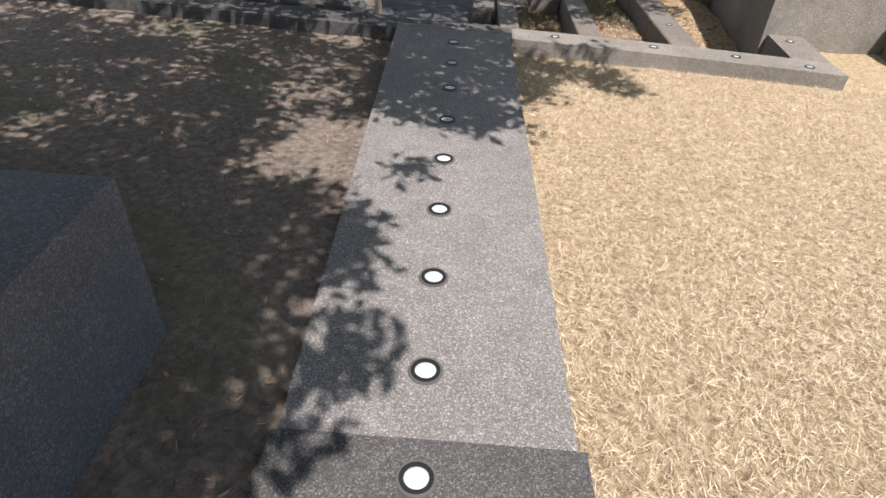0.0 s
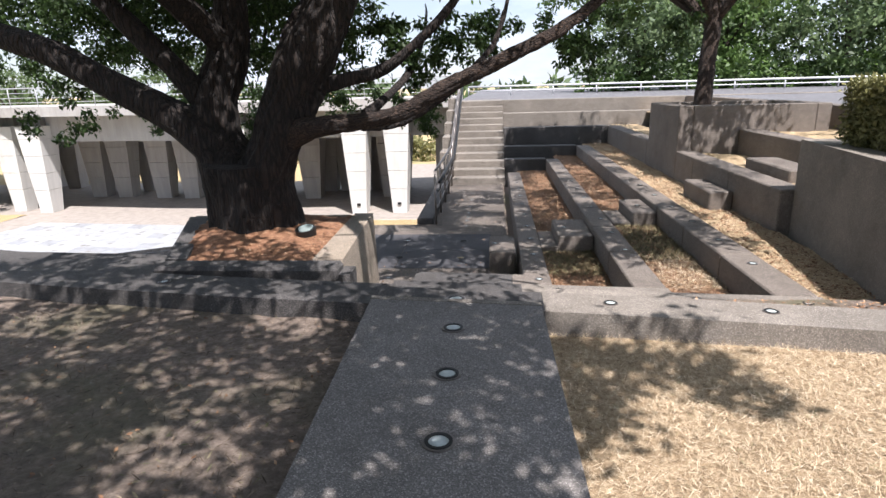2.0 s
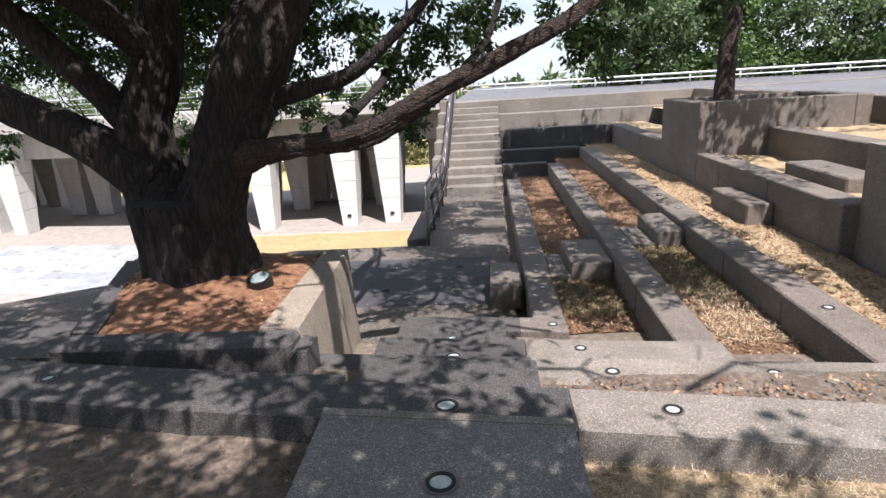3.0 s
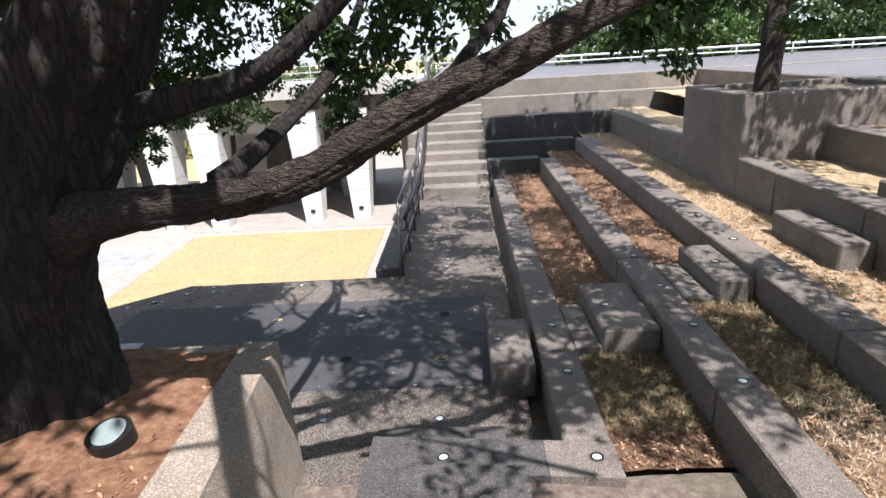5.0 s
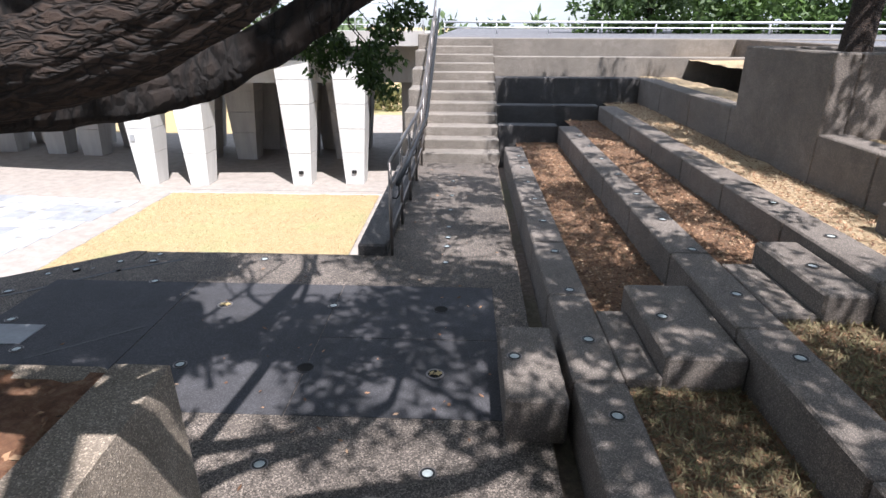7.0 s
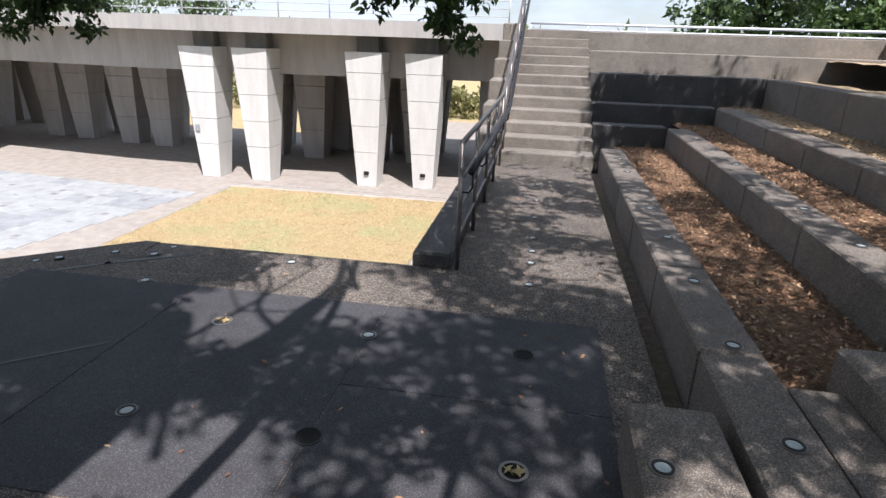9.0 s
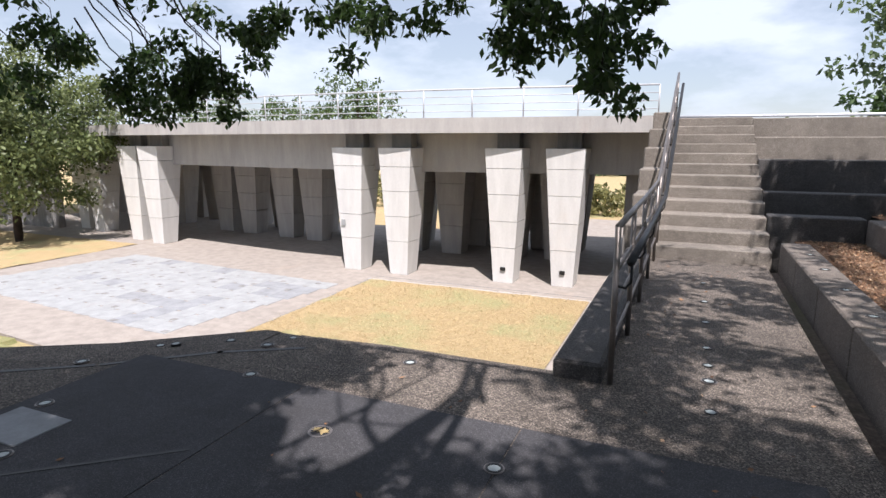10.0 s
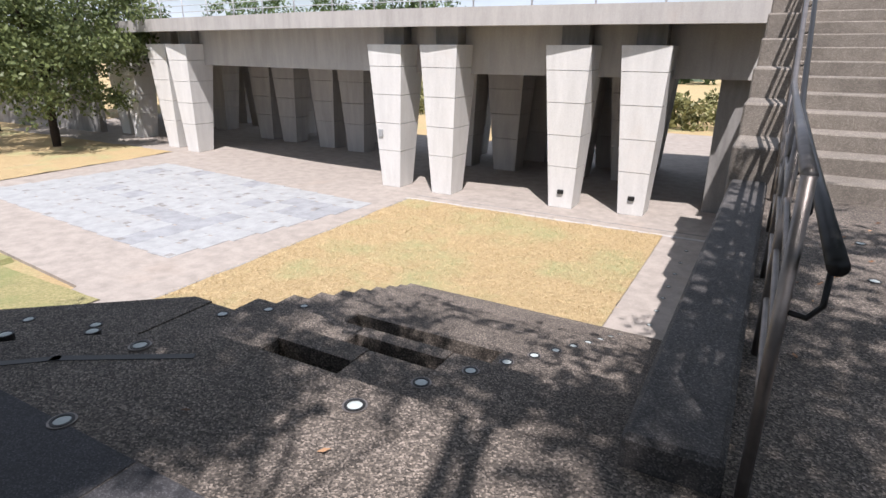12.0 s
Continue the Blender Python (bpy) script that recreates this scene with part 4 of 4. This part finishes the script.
clumps = [c for c in clumps if not in_sun(c)]
put_leaves(leaf_mesh("leaves", clumps, 42, 0.13, 0.3, LEAF_BRIGHT, 5), small, "crown", "loose mid green leaves")


def garden_tree(x, y, z, height, wide, seed, leaves=LEAF_FAR, label="leafy green tree standing behind the road", name="tree", trunk=0.16, low=0.25, clump=0.5, leaf=0.22, per=30, count=110):
    r = random.Random(seed)
    t = thing(name, label, "tree", (x, y, z), "background trees")
    limb([(x, y, z - 0.3), (x + 0.1, y, z + height * 0.3), (x - 0.1, y + 0.1, z + height * 0.6), (x, y, z + height * 0.9)], [trunk, trunk * 0.85, trunk * 0.55, 0.03], t, BARK_BROWN, "trunk", 0.12, 10)
    for _ in range(4):
        a = r.uniform(0, 6.28)
        tip = (x + math.cos(a) * wide * 0.7, y + math.sin(a) * wide * 0.7, z + height * r.uniform(0.55, 0.85))
        limb([(x, y, z + height * 0.3), ((x + tip[0]) / 2, (y + tip[1]) / 2, z + height * 0.55), tip], [trunk * 0.5, trunk * 0.35, 0.02], t, BARK_BROWN, "limb", 0.1, 6)
    cs = []
    for _ in range(count):
        d = Vector((r.gauss(0, 1), r.gauss(0, 1), r.gauss(0, 1))).normalized() * (r.random() ** 0.4)
        k = 1 + 0.35 * noise.noise((d.x * 1.7 + seed, d.y * 1.7, d.z * 1.7))
        cs.append((x + d.x * wide * k, y + d.y * wide * k, z + height * (low + 1) / 2 + d.z * height * (1 - low) / 2 * k, clump * r.uniform(0.6, 1.3)))
    put_leaves(leaf_mesh("leaves", cs, per, leaf, clump, leaves, seed), t, "crown")
    return t


# trees behind the road and behind the bridge, and the court tree
for i, (x, y, h, w) in enumerate([(7.5, 33, 6.0, 3.4), (12.5, 35, 6.5, 3.8), (17.5, 33, 6.2, 3.8), (22.5, 32, 6.6, 4.0), (27.5, 30, 6.2, 3.8), (32, 26, 6.5, 4.0), (15, 40, 7.5, 4.2), (25, 38, 7.5, 4.5), (36, 20, 6.0, 3.8)]):
    garden_tree(x, y, T6 - 0.05, h, w, 20 + i, LEAF_BRIGHT if i % 2 else LEAF_FAR, low=0.02, clump=0.75, leaf=0.28, per=44, count=170)
for i, (x, y, h, w) in enumerate([(-22.2, 44, 8.6, 3.4), (-31.0, 47, 7.2, 3.2), (-36, 44, 7.6, 3.5), (-46, 40, 8.5, 4)]):
    garden_tree(x, y, LOW, h, w, 40 + i, LEAF_FAR, "green tree standing beyond the bridge", low=0.2, clump=0.6, leaf=0.28, count=120)
garden_tree(-23.4, 21.6, LOW, 7.4, 3.9, 60, LEAF_OLIVE, "leafy olive-green tree beside the lower court", low=0.14, clump=0.6, leaf=0.17, per=90, count=330)
garden_tree(-29.5, 22.5, LOW, 8.0, 4.2, 61, LEAF_OLIVE, "leafy green tree beside the lower court", low=0.2, clump=0.6, leaf=0.19, per=60, count=190)


def shrub_row(name, label, x0, x1, y0, y1, z0, z1, seed, leaf, material, n, kind="stuff"):
    r = random.Random(seed)
    cs = [(r.uniform(x0, x1), r.uniform(y0, y1), r.uniform(z0, z1), 0.16 + leaf) for _ in range(n)]
    me = leaf_mesh(name, cs, 40, leaf, 0.2, material, seed, 0.0)
    return tagged(new(name, me), label, "hedge" if "hedge" in name else "shrubs", "", kind)


hedge = thing("hedge", "clipped box hedge with dense small leaves", "hedge", (6.0, 6.8, 0.66))
r = random.Random(5)
cs = []
for _ in range(1900):
    x, y, z = r.uniform(3.85, 8.9), r.uniform(6.15, 7.6), r.uniform(0.70, 1.28)
    k = r.randrange(4)
    if k == 0:
        z = 1.28
    elif k == 1:
        y = 6.15
    elif k == 2:
        x = 3.85
    cs.append((x, y, z, 0.10))
put_leaves(leaf_mesh("leaves", cs, 34, 0.05, 0.1, HEDGE_LEAF, 8, 0.0), hedge, "foliage")
for k in range(70):
    x, y = r.uniform(3.95, 7.5), r.uniform(6.2, 7.4)
    part("stem", tube([(x, y, 0.64), (x + r.uniform(-0.08, 0.08), y + r.uniform(-0.08, 0.08), 1.0)], [0.012, 0.007], 5), BARK_BROWN, hedge)
shrub_row("field_shrubs", "bright weedy shrubs in the field beyond the bridge", -26, 2, 38, 44, LOW, LOW + 1.3, 71, 0.26, HEDGE_LEAF, 420)
shrub_row("far_shrubs", "far belt of green bushes on the horizon", -90, 120, 75, 85, LOW, LOW + 4.6, 72, 1.2, LEAF_FAR, 420)


shrub_row("road_shrubs", "leafy green shrubs behind the road railing", 4.5, 42, 31.5, 34.0, T6, T6 + 1.3, 73, 0.26, LEAF_BRIGHT, 420)


# ---- rails ----
def bar(a, b, r, parent, material, name="bar", sides=10):
    return part(name, tube([a, b], [r, r], sides), material, parent, smooth=True)


stair_rail = thing("stair_railing", "brown steel handrail with posts and bars climbing the stairs", "railing", (-0.85, 11.7, P))
POST = [(11.68, P - 0.05, -0.15), (12.70, P - 0.05, -0.15), (13.75, P - 0.05, -0.15), (14.8, P - 0.05, -0.14), (15.85, P - 0.05, -0.12)] + [(ST0 + 0.25 + 2 * GO * k, P + RISE * (2 * k + 1), P + RISE * (2 * k + 1) + 1.0) for k in range(6)]
for y, z0, z1 in POST:
    bar((-0.85, y, z0), (-0.85, y, z1), 0.019, stair_rail, STEEL, "post")
for drop, rad in ((0.0, 0.021), (0.28, 0.012), (0.50, 0.012), (0.72, 0.012)):
    line = [(-0.85, y, z1 - drop) for y, z0, z1 in POST]
    part("top_rail" if drop == 0 else "bar", tube(line, [rad] * len(line), 8), STEEL, stair_rail, smooth=True)
grip = [(-0.76, 11.58, -0.34)] + [(-0.76, y, z1 - 0.20) for y, z0, z1 in POST[1:]]
part("handrail", tube(grip, [0.025] * len(grip), 12), DARK_METAL, stair_rail, "dark round handrail set beside the bars", smooth=True)
for y, z0, z1 in POST:
    part("bracket", tube([(-0.85, y, z1 - 0.36), (-0.79, y, z1 - 0.37), (-0.76, y, z1 - 0.33), (-0.76, y, z1 - 0.22)], [0.009] * 4, 6), DARK_METAL, stair_rail, smooth=True)

deck_rail = thing("deck_railing", "pale steel railing with thin bars along the bridge deck", "railing", (-8.0, 22.0, 0.96))
xs = [-33 + 1.3 * k for k in range(24)]
for x in xs + [-1.3]:
    bar((x, arc_y(x) + 0.08, 0.93), (x, arc_y(x) + 0.08, 1.66), 0.018, deck_rail, PAINTED_RAIL, "post", 6)
for z, rad in ((1.66, 0.024), (1.48, 0.012), (1.30, 0.012), (1.12, 0.012)):
    line = [(x, arc_y(x) + 0.08, z) for x in xs + [-1.3]]
    part("rail", tube(line, [rad] * len(line), 6), PAINTED_RAIL, deck_rail, smooth=True)

road_rail = thing("road_railing", "low white railing along the far side of the road", "railing", (8, 28, T6))
line = [(-1.0 + 2.0 * k, 30.0 - 0.010 * max(0, 2.0 * k - 4) ** 2, 0) for k in range(20)]
for x, y, z in line:
    bar((x, y, T6 - 0.05), (x, y, T6 + 0.40), 0.03, road_rail, PAINTED_RAIL, "post", 6)
for h, rad in ((0.40, 0.05), (0.2, 0.03)):
    part("rail", tube([(x, y, T6 + h) for x, y, z in line], [rad] * len(line), 6), PAINTED_RAIL, road_rail, smooth=True)


# ---- ground lamps ----
def disc(bm, r, z0, z1, sides=20, inner=0.0):
    """A disc, or a ring where inner is given, centred on the origin."""
    rings = []
    for rr, z in ((r, z0), (r, z1), (inner, z1), (inner, z0)) if inner else ((r, z0), (r, z1)):
        rings.append([bm.verts.new((rr * math.cos(2 * math.pi * k / sides), rr * math.sin(2 * math.pi * k / sides), z)) for k in range(sides)])
    for a, b in zip(rings, rings[1:]):
        for k in range(sides):
            bm.faces.new((a[k], a[(k + 1) % sides], b[(k + 1) % sides], b[k]))
    if not inner:
        bm.faces.new(rings[1])
    return bm


def dome(bm, r, z, rise, sides=20):
    last = None
    for j in range(4):
        rr, zz = r * math.cos(j / 3 * 1.45), z + rise * math.sin(j / 3 * 1.45)
        ring = [bm.verts.new((rr * math.cos(2 * math.pi * k / sides), rr * math.sin(2 * math.pi * k / sides), zz)) for k in range(sides)]
        if last:
            for k in range(sides):
                bm.faces.new((last[k], last[(k + 1) % sides], ring[(k + 1) % sides], ring[k]))
        last = ring
    bm.faces.new(last)
    return bm


lamp0 = thing("ground_lamp", "round ground lamp with frosted glass in a metal ring", "ground lamp", (0, 0, 0), "ground lamps")
part("ring", disc(bmesh.new(), 0.068, -0.03, 0.006, 24, 0.057), STEEL, lamp0)
part("collar", disc(bmesh.new(), 0.057, -0.03, 0.010, 24, 0.042), DARK_METAL, lamp0, "black rubber collar")
part("lens", dome(bmesh.new(), 0.042, 0.004, 0.004, 24), GLASS_LENS, lamp0, "milky glass lens", smooth=True)
lamp_small = thing("ground_lamp", "small round ground lamp set in the paving", "ground lamp", (0, 0, 0), "small ground lamps")
part("ring", disc(bmesh.new(), 0.036, -0.03, 0.005, 16, 0.028), DARK_METAL, lamp_small)
part("lens", dome(bmesh.new(), 0.028, 0.001, 0.006, 16), GLASS_LENS, lamp_small, smooth=True)
SPOTS = [(0.065 - 0.016 * y, y, 0.0) for y in (4.27, 3.71, 3.15, 2.57, 2.0, 1.43, 0.86, 0.30, -0.15, -0.7, -1.26, -1.82, -2.4)]
SPOTS += [(-0.03, 4.90, RING), (-0.04, 5.24, -0.21), (-0.06, 5.87, T3), (-0.10, 6.28, -0.49), (-0.13, 6.68, T2), (-0.17, 7.12, -0.73), (-0.2, 7.66, T1), (-0.25, 7.98, -0.97)]
SPOTS += [(-2.19, 12.045 + 0.525 * k, P - 0.21 * (k + 1)) for k in range(10)] + [(-2.15, 11.50, P)]
SPOTS += [(1.0, 4.84, RING), (1.96, 4.71, RING), (2.72, 4.57, RING), (3.35, 4.40, RING), (-2.33, 5.25, RING), (3.5, 5.2, RING - 0.003), (0.93, 5.79, T3), (1.87, 5.73, T3), (2.69, 5.66, T3), (0.86, 6.62, T2), (0.75, 7.62, T1)]
SPOTS += [(0.75, y, T1) for y in (8.65, 9.47, 10.25, 11.1, 12.0, 12.85, 13.65, 14.5, 15.3)] + [(1.80, y, T2) for y in (8.05, 8.91, 9.74, 10.6, 11.4, 12.3, 13.2, 14.1, 15.0, 15.9)]
SPOTS += [(2.70, y, T3) for y in (6.72, 7.6, 8.5, 9.4, 10.3, 11.2)] + [(0.24, 9.25, -0.85), (1.24, 9.54, -0.69), (2.36, 9.89, -0.45)]
SPOTS += [(x, y, P + 0.004) for x, y in ((-1.2, 8.53), (-0.27, 8.50), (-1.21, 10.47), (-2.1, 9.5), (-0.28, 11.95), (-3.41, 9.65), (-3.79, 10.1), (-3.27, 11.39), (-4.21, 10.62), (-3.0, 10.9))]
for k, s in enumerate(SPOTS):
    if k == 0:
        lamp0.location = s
    else:
        copy_thing(lamp0, Matrix.Translation(s) @ Matrix.Diagonal((*((1.0,) * 3 if -0.2 < s[0] < 0.2 and s[1] < 7 else (0.72,) * 3), 1)))
pit = thing("lamp_pit", "dark round lamp socket in the plaza, its glass missing", "ground lamp", (-1.2, 9.50, P + 0.004), "lamp sockets")
part("ring", disc(bmesh.new(), 0.066, -0.03, 0.004, 20, 0.058), DARK_METAL, pit)
part("socket", disc(bmesh.new(), 0.059, -0.03, 0.002, 20), PIT_SHADE, pit)
for child in pit.children:
    child.matrix_parent_inverse = Matrix.Identity(4)
copy_thing(pit, Matrix.Translation((-0.28, 10.44, P + 0.004)))
filled = thing("lamp_pit", "broken lamp socket filled with yellow dry leaves", "ground lamp", (-2.15, 10.45, P), "lamp sockets")
part("ring", disc(bmesh.new(), 0.064, -0.03, 0.005, 20, 0.050), STEEL, filled)
part("socket", disc(bmesh.new(), 0.051, -0.03, 0.001, 20), PIT_SHADE, filled)
for k in range(9):
    a = k * 2.4
    u, v = Vector((math.cos(a), math.sin(a), 0.15)) * 0.034, Vector((-math.sin(a * 1.7), math.cos(a * 1.7), 0.1)) * 0.017
    c = Vector((0.022 * math.cos(a * 1.3), 0.022 * math.sin(a * 1.3), 0.006 + 0.001 * k))
    bm = bmesh.new()
    bm.faces.new([bm.verts.new(c + w) for w in (-u, v, u, -v)])
    part("dry_leaf", bm, YELLOW_LEAF, filled)
for child in filled.children:
    child.matrix_parent_inverse = Matrix.Identity(4)
copy_thing(filled, Matrix.Translation((-0.28, 9.46, P + 0.004)))
TINY = [(-0.28, 11.50, P), (-0.28, 12.25, P), (-0.28, 12.62, P), (-0.28, 13.3, P), (-0.28, 14.0, P), (-0.28, 14.8, P)]
TINY += [(-1.94, y, LOW + 0.02) for y in (17.4, 17.9, 18.4, 18.9, 19.5, 20.1, 20.8)] + [(-3.6, 11.37, P), (-3.92, 11.15, P), (-4.1, 11.65, P - 0.212), (-4.5, 11.5, P - 0.212), (-3.59, 12.1, P - 0.21), (-3.75, 12.6, P - 0.42), (-3.9, 13.1, P - 0.63)]
for k, s in enumerate(TINY):
    if k == 0:
        lamp_small.location = s
    else:
        copy_thing(lamp_small, Matrix.Translation(s))

spot = thing("garden_spotlight", "dark drum spotlight lying in the tree planter", "spotlight", (-1.72, 6.93, -0.12))
part("drum", tube([(-1.72, 6.93, -0.19), (-1.73, 6.90, -0.04)], [0.10, 0.108], 20), DARK_METAL, spot)
part("lens", tube([(-1.73, 6.898, -0.039), (-1.731, 6.896, -0.032)], [0.085, 0.078], 20), SMOKED_LENS, spot, "clear glass front")

seat = solid("granite_seat", prism([(-4.2, -3.0), (-0.95, -3.0), (-1.0, 0.42), (-4.2, 0.42)], -0.3, 0.70, 0.05), GRANITE, "dark speckled granite block beside the path", "block seat")


# ---- loose cover: grass, litter and twigs ----
def scatter(name, n, area, height, size, slim, material, seed, flat=0.35, keep=None, lift=0.004):
    """Small blades or dry leaves lying at random over an area."""
    g = np.random.default_rng(seed)
    x, y = g.uniform(area[0], area[1], n), g.uniform(area[2], area[3], n)
    if keep is not None:
        ok = keep(x, y)
        x, y = x[ok], y[ok]
    n = len(x)
    z = height(x, y) + lift
    a = g.uniform(0, 2 * np.pi, n)
    up = g.normal(0, flat, n)
    ln = size * (0.5 + g.random(n))
    d = np.stack([np.cos(a) * np.cos(up), np.sin(a) * np.cos(up), np.abs(np.sin(up))], 1) * ln[:, None]
    w = np.stack([-np.sin(a), np.cos(a), g.normal(0, 0.4, n)], 1) * (ln * slim)[:, None]
    p = np.stack([x, y, z], 1)
    v = np.empty((n, 4, 3))
    v[:, 0], v[:, 1], v[:, 2], v[:, 3] = p, p + d * 0.5 + w, p + d, p + d * 0.5 - w
    me = bpy.data.meshes.new(name)
    me.vertices.add(n * 4)
    me.vertices.foreach_set("co", v.reshape(-1))
    me.loops.add(n * 4)
    me.loops.foreach_set("vertex_index", np.arange(n * 4, dtype=np.int32))
    me.polygons.add(n)
    me.polygons.foreach_set("loop_start", np.arange(0, n * 4, 4, dtype=np.int32))
    me.polygons.foreach_set("loop_total", np.full(n, 4, dtype=np.int32))
    me.update(calc_edges=True)
    me.materials.append(material)
    return new(name, me)


def varied(name, stops):
    m, t, b = shader(name, 0.85)
    r = t.nodes.new("ShaderNodeNewGeometry").outputs["Random Per Island"]
    t.links.new(ramp(t, r, stops), b.inputs["Base Color"])
    return m


STRAW = varied("straw blades", [(0.0, (0.09, 0.055, 0.028)), (0.22, (0.30, 0.21, 0.12)), (0.5, (0.53, 0.41, 0.265)), (0.8, (0.70, 0.57, 0.40)), (0.95, (0.80, 0.69, 0.52)), (1.0, (0.20, 0.20, 0.08))])
COURT_STRAW = varied("yellow court grass", [(0.0, (0.12, 0.08, 0.03)), (0.3, (0.34, 0.25, 0.12)), (0.6, (0.47, 0.36, 0.19)), (0.93, (0.62, 0.50, 0.30)), (1.0, (0.20, 0.22, 0.07))])
DRY_LEAF = varied("dry fallen leaves", [(0.0, (0.085, 0.042, 0.022)), (0.5, (0.23, 0.12, 0.062)), (0.85, (0.36, 0.21, 0.115)), (1.0, (0.50, 0.36, 0.23))])
TWIGS = varied("twigs and thin turf", [(0.0, (0.05, 0.035, 0.022)), (0.6, (0.15, 0.11, 0.075)), (0.85, (0.27, 0.21, 0.15)), (1.0, (0.09, 0.11, 0.035))])


def level(z):
    return lambda x, y: np.full_like(x, z)


def lawn_level(x, y):
    return -0.05 - 0.17 * np.clip((y - 0.5) / 4.2, 0, 1) + np.where(x > 0, 0.0, 0.03)


def on_lawn(x, y):
    return (x > 0.61 - 0.016 * y) & ((y < 4.74 - 0.095 * x - 0.015 * x * x) | (x > 3.62))


def on_soil(x, y):
    return (x < -0.43 - 0.034 * y) & (y < 4.74 - 0.095 * x + 0.010 * x * x)


tagged(scatter("dry_grass", 300000, (0.53, 5.2, -1.4, 4.76), lawn_level, 0.046, 0.016, STRAW, 1, 0.40, keep=on_lawn), "cropped dry straw grass over the lawn", "grass", "", "stuff")
tagged(scatter("dry_grass", 30000, (5.2, 9.0, -1.4, 4.76), lawn_level, 0.06, 0.05, STRAW, 2, 0.35, keep=on_lawn), "cropped dry straw grass over the lawn", "grass", "", "stuff")
tagged(scatter("soil_litter", 26000, (-5.5, -0.40, -1.0, 5.2), lawn_level, 0.04, 0.05, TWIGS, 3, 0.3, keep=on_soil), "twigs, litter and thin turf on shaded soil", "litter", "", "stuff")
tagged(scatter("soil_leaves", 900, (-4.5, -0.40, -1.0, 5.1), lawn_level, 0.026, 0.22, DRY_LEAF, 4, 0.3, keep=on_soil, lift=0.012), "dry leaves strewn on shaded soil", "litter", "", "stuff")
tagged(scatter("court_grass", 60000, (-8.28, -2.48, 13.5, 21.48), level(LOW + 0.03), 0.06, 0.035, COURT_STRAW, 5, 0.5), "short dry grass in the court", "grass", "", "stuff")
for name, x0, x1, y0, y1, z, mat in beds[:3]:
    tagged(scatter("bed_leaves", 11000, (x0, x1, y0, y1), level(z), 0.030, 0.22, DRY_LEAF, int(x0 * 100), 0.22, lift=0.012), "dry fallen leaves on a terrace bed", "litter", "", "stuff")
    tagged(scatter("bed_straw", 14000, (x0, x1, y0, y1), level(z), 0.05, 0.022, STRAW if x0 > 2.5 else TWIGS, int(x0 * 100) + 1, 0.4, lift=0.012), "thin straw and twigs on a terrace bed", "litter", "", "stuff")
tagged(scatter("planter_leaves", 1500, (-3.2, -1.4, 5.98, 7.8), level(-0.14), 0.03, 0.22, DRY_LEAF, 61, 0.3, keep=lambda x, y: x > -2.5 - 0.36 * (y - 5.98), lift=0.02), "reddish dry leaves in the tree planter", "litter", "", "stuff")
tagged(scatter("floor_leaves", 170, (-3.2, 0.4, 8.2, 15.8), level(P), 0.035, 0.24, DRY_LEAF, 62, 0.2, keep=lambda x, y: (y < 11.3) | (x > -0.7), lift=0.008), "a few dry leaves on the plaza floor", "litter", "", "stuff")
tagged(scatter("kerb_leaves", 900, (0.6, 3.4, 5.1, 5.6), level(-0.345), 0.032, 0.2, DRY_LEAF, 63, 0.3, lift=0.02), "dry leaves caught between the kerbs", "litter", "", "stuff")
tagged(scatter("kerb_leaves", 700, (-3.4, -0.9, 5.16, 5.74), level(-0.33), 0.035, 0.2, DRY_LEAF, 64, 0.3, lift=0.02), "dry leaves caught between the kerbs", "litter", "", "stuff")

BED_GRASS = varied("thin olive grass", [(0.0, (0.07, 0.058, 0.028)), (0.5, (0.15, 0.115, 0.06)), (0.8, (0.14, 0.13, 0.055)), (1.0, (0.30, 0.24, 0.14))])
tagged(scatter("bed_grass", 5500, (0.90, 1.58, 7.95, 9.6), level(-0.92), 0.05, 0.06, BED_GRASS, 71, 0.5, lift=0.012), "thin olive grass in the nearest terrace bed", "grass", "", "stuff")
tagged(scatter("bed_grass", 5000, (1.94, 2.50, 7.7, 9.4), level(-0.65), 0.05, 0.06, BED_GRASS, 73, 0.5, lift=0.012), "thin olive grass in a terrace bed", "grass", "", "stuff")
tagged(scatter("bed_grass", 3500, (1.94, 2.50, 6.7, 7.9), level(-0.65), 0.05, 0.02, STRAW, 72, 0.5, lift=0.012), "thin dry grass in a terrace bed", "grass", "", "stuff")
# ---- court tiles, piece by piece ----
tiles = thing("tile_field", "field of pale stone tiles with small dark insets", "tiles", kind="structure")
tile_mesh = finish(box(-0.296, 0.296, -0.296, 0.296, -0.03, 0.012, 0.004), "tile", TILE)
tile_worn = finish(box(-0.296, 0.296, -0.296, 0.296, -0.03, 0.011, 0.004), "tile", TILE_DARK)
stud = finish(box(-0.07, 0.07, -0.07, 0.07, -0.02, 0.017, 0.004), "stud", CONCRETE_GREY)
pick = random.Random(9)
for i in range(14):
    for j in range(8):
        x, y = -9.98 - 0.6 * i + 0.12 * j, 16.25 + 0.6 * j + 0.06 * i
        worn = pick.random() < 0.04 + 0.18 * math.exp(-((x + 10.5) / 2.2) ** 2)
        ob = new("tile", tile_worn if worn else tile_mesh)
        ob.location, ob.parent = (x, y, LOW), tiles
        ob.rotation_euler.z = pick.uniform(-0.004, 0.004)
        if pick.random() < 0.30:
            st = new("stud", stud)
            st.location, st.parent = (x + pick.choice((-0.2, 0.0, 0.2)), y + pick.choice((-0.2, 0.1)), LOW), tiles
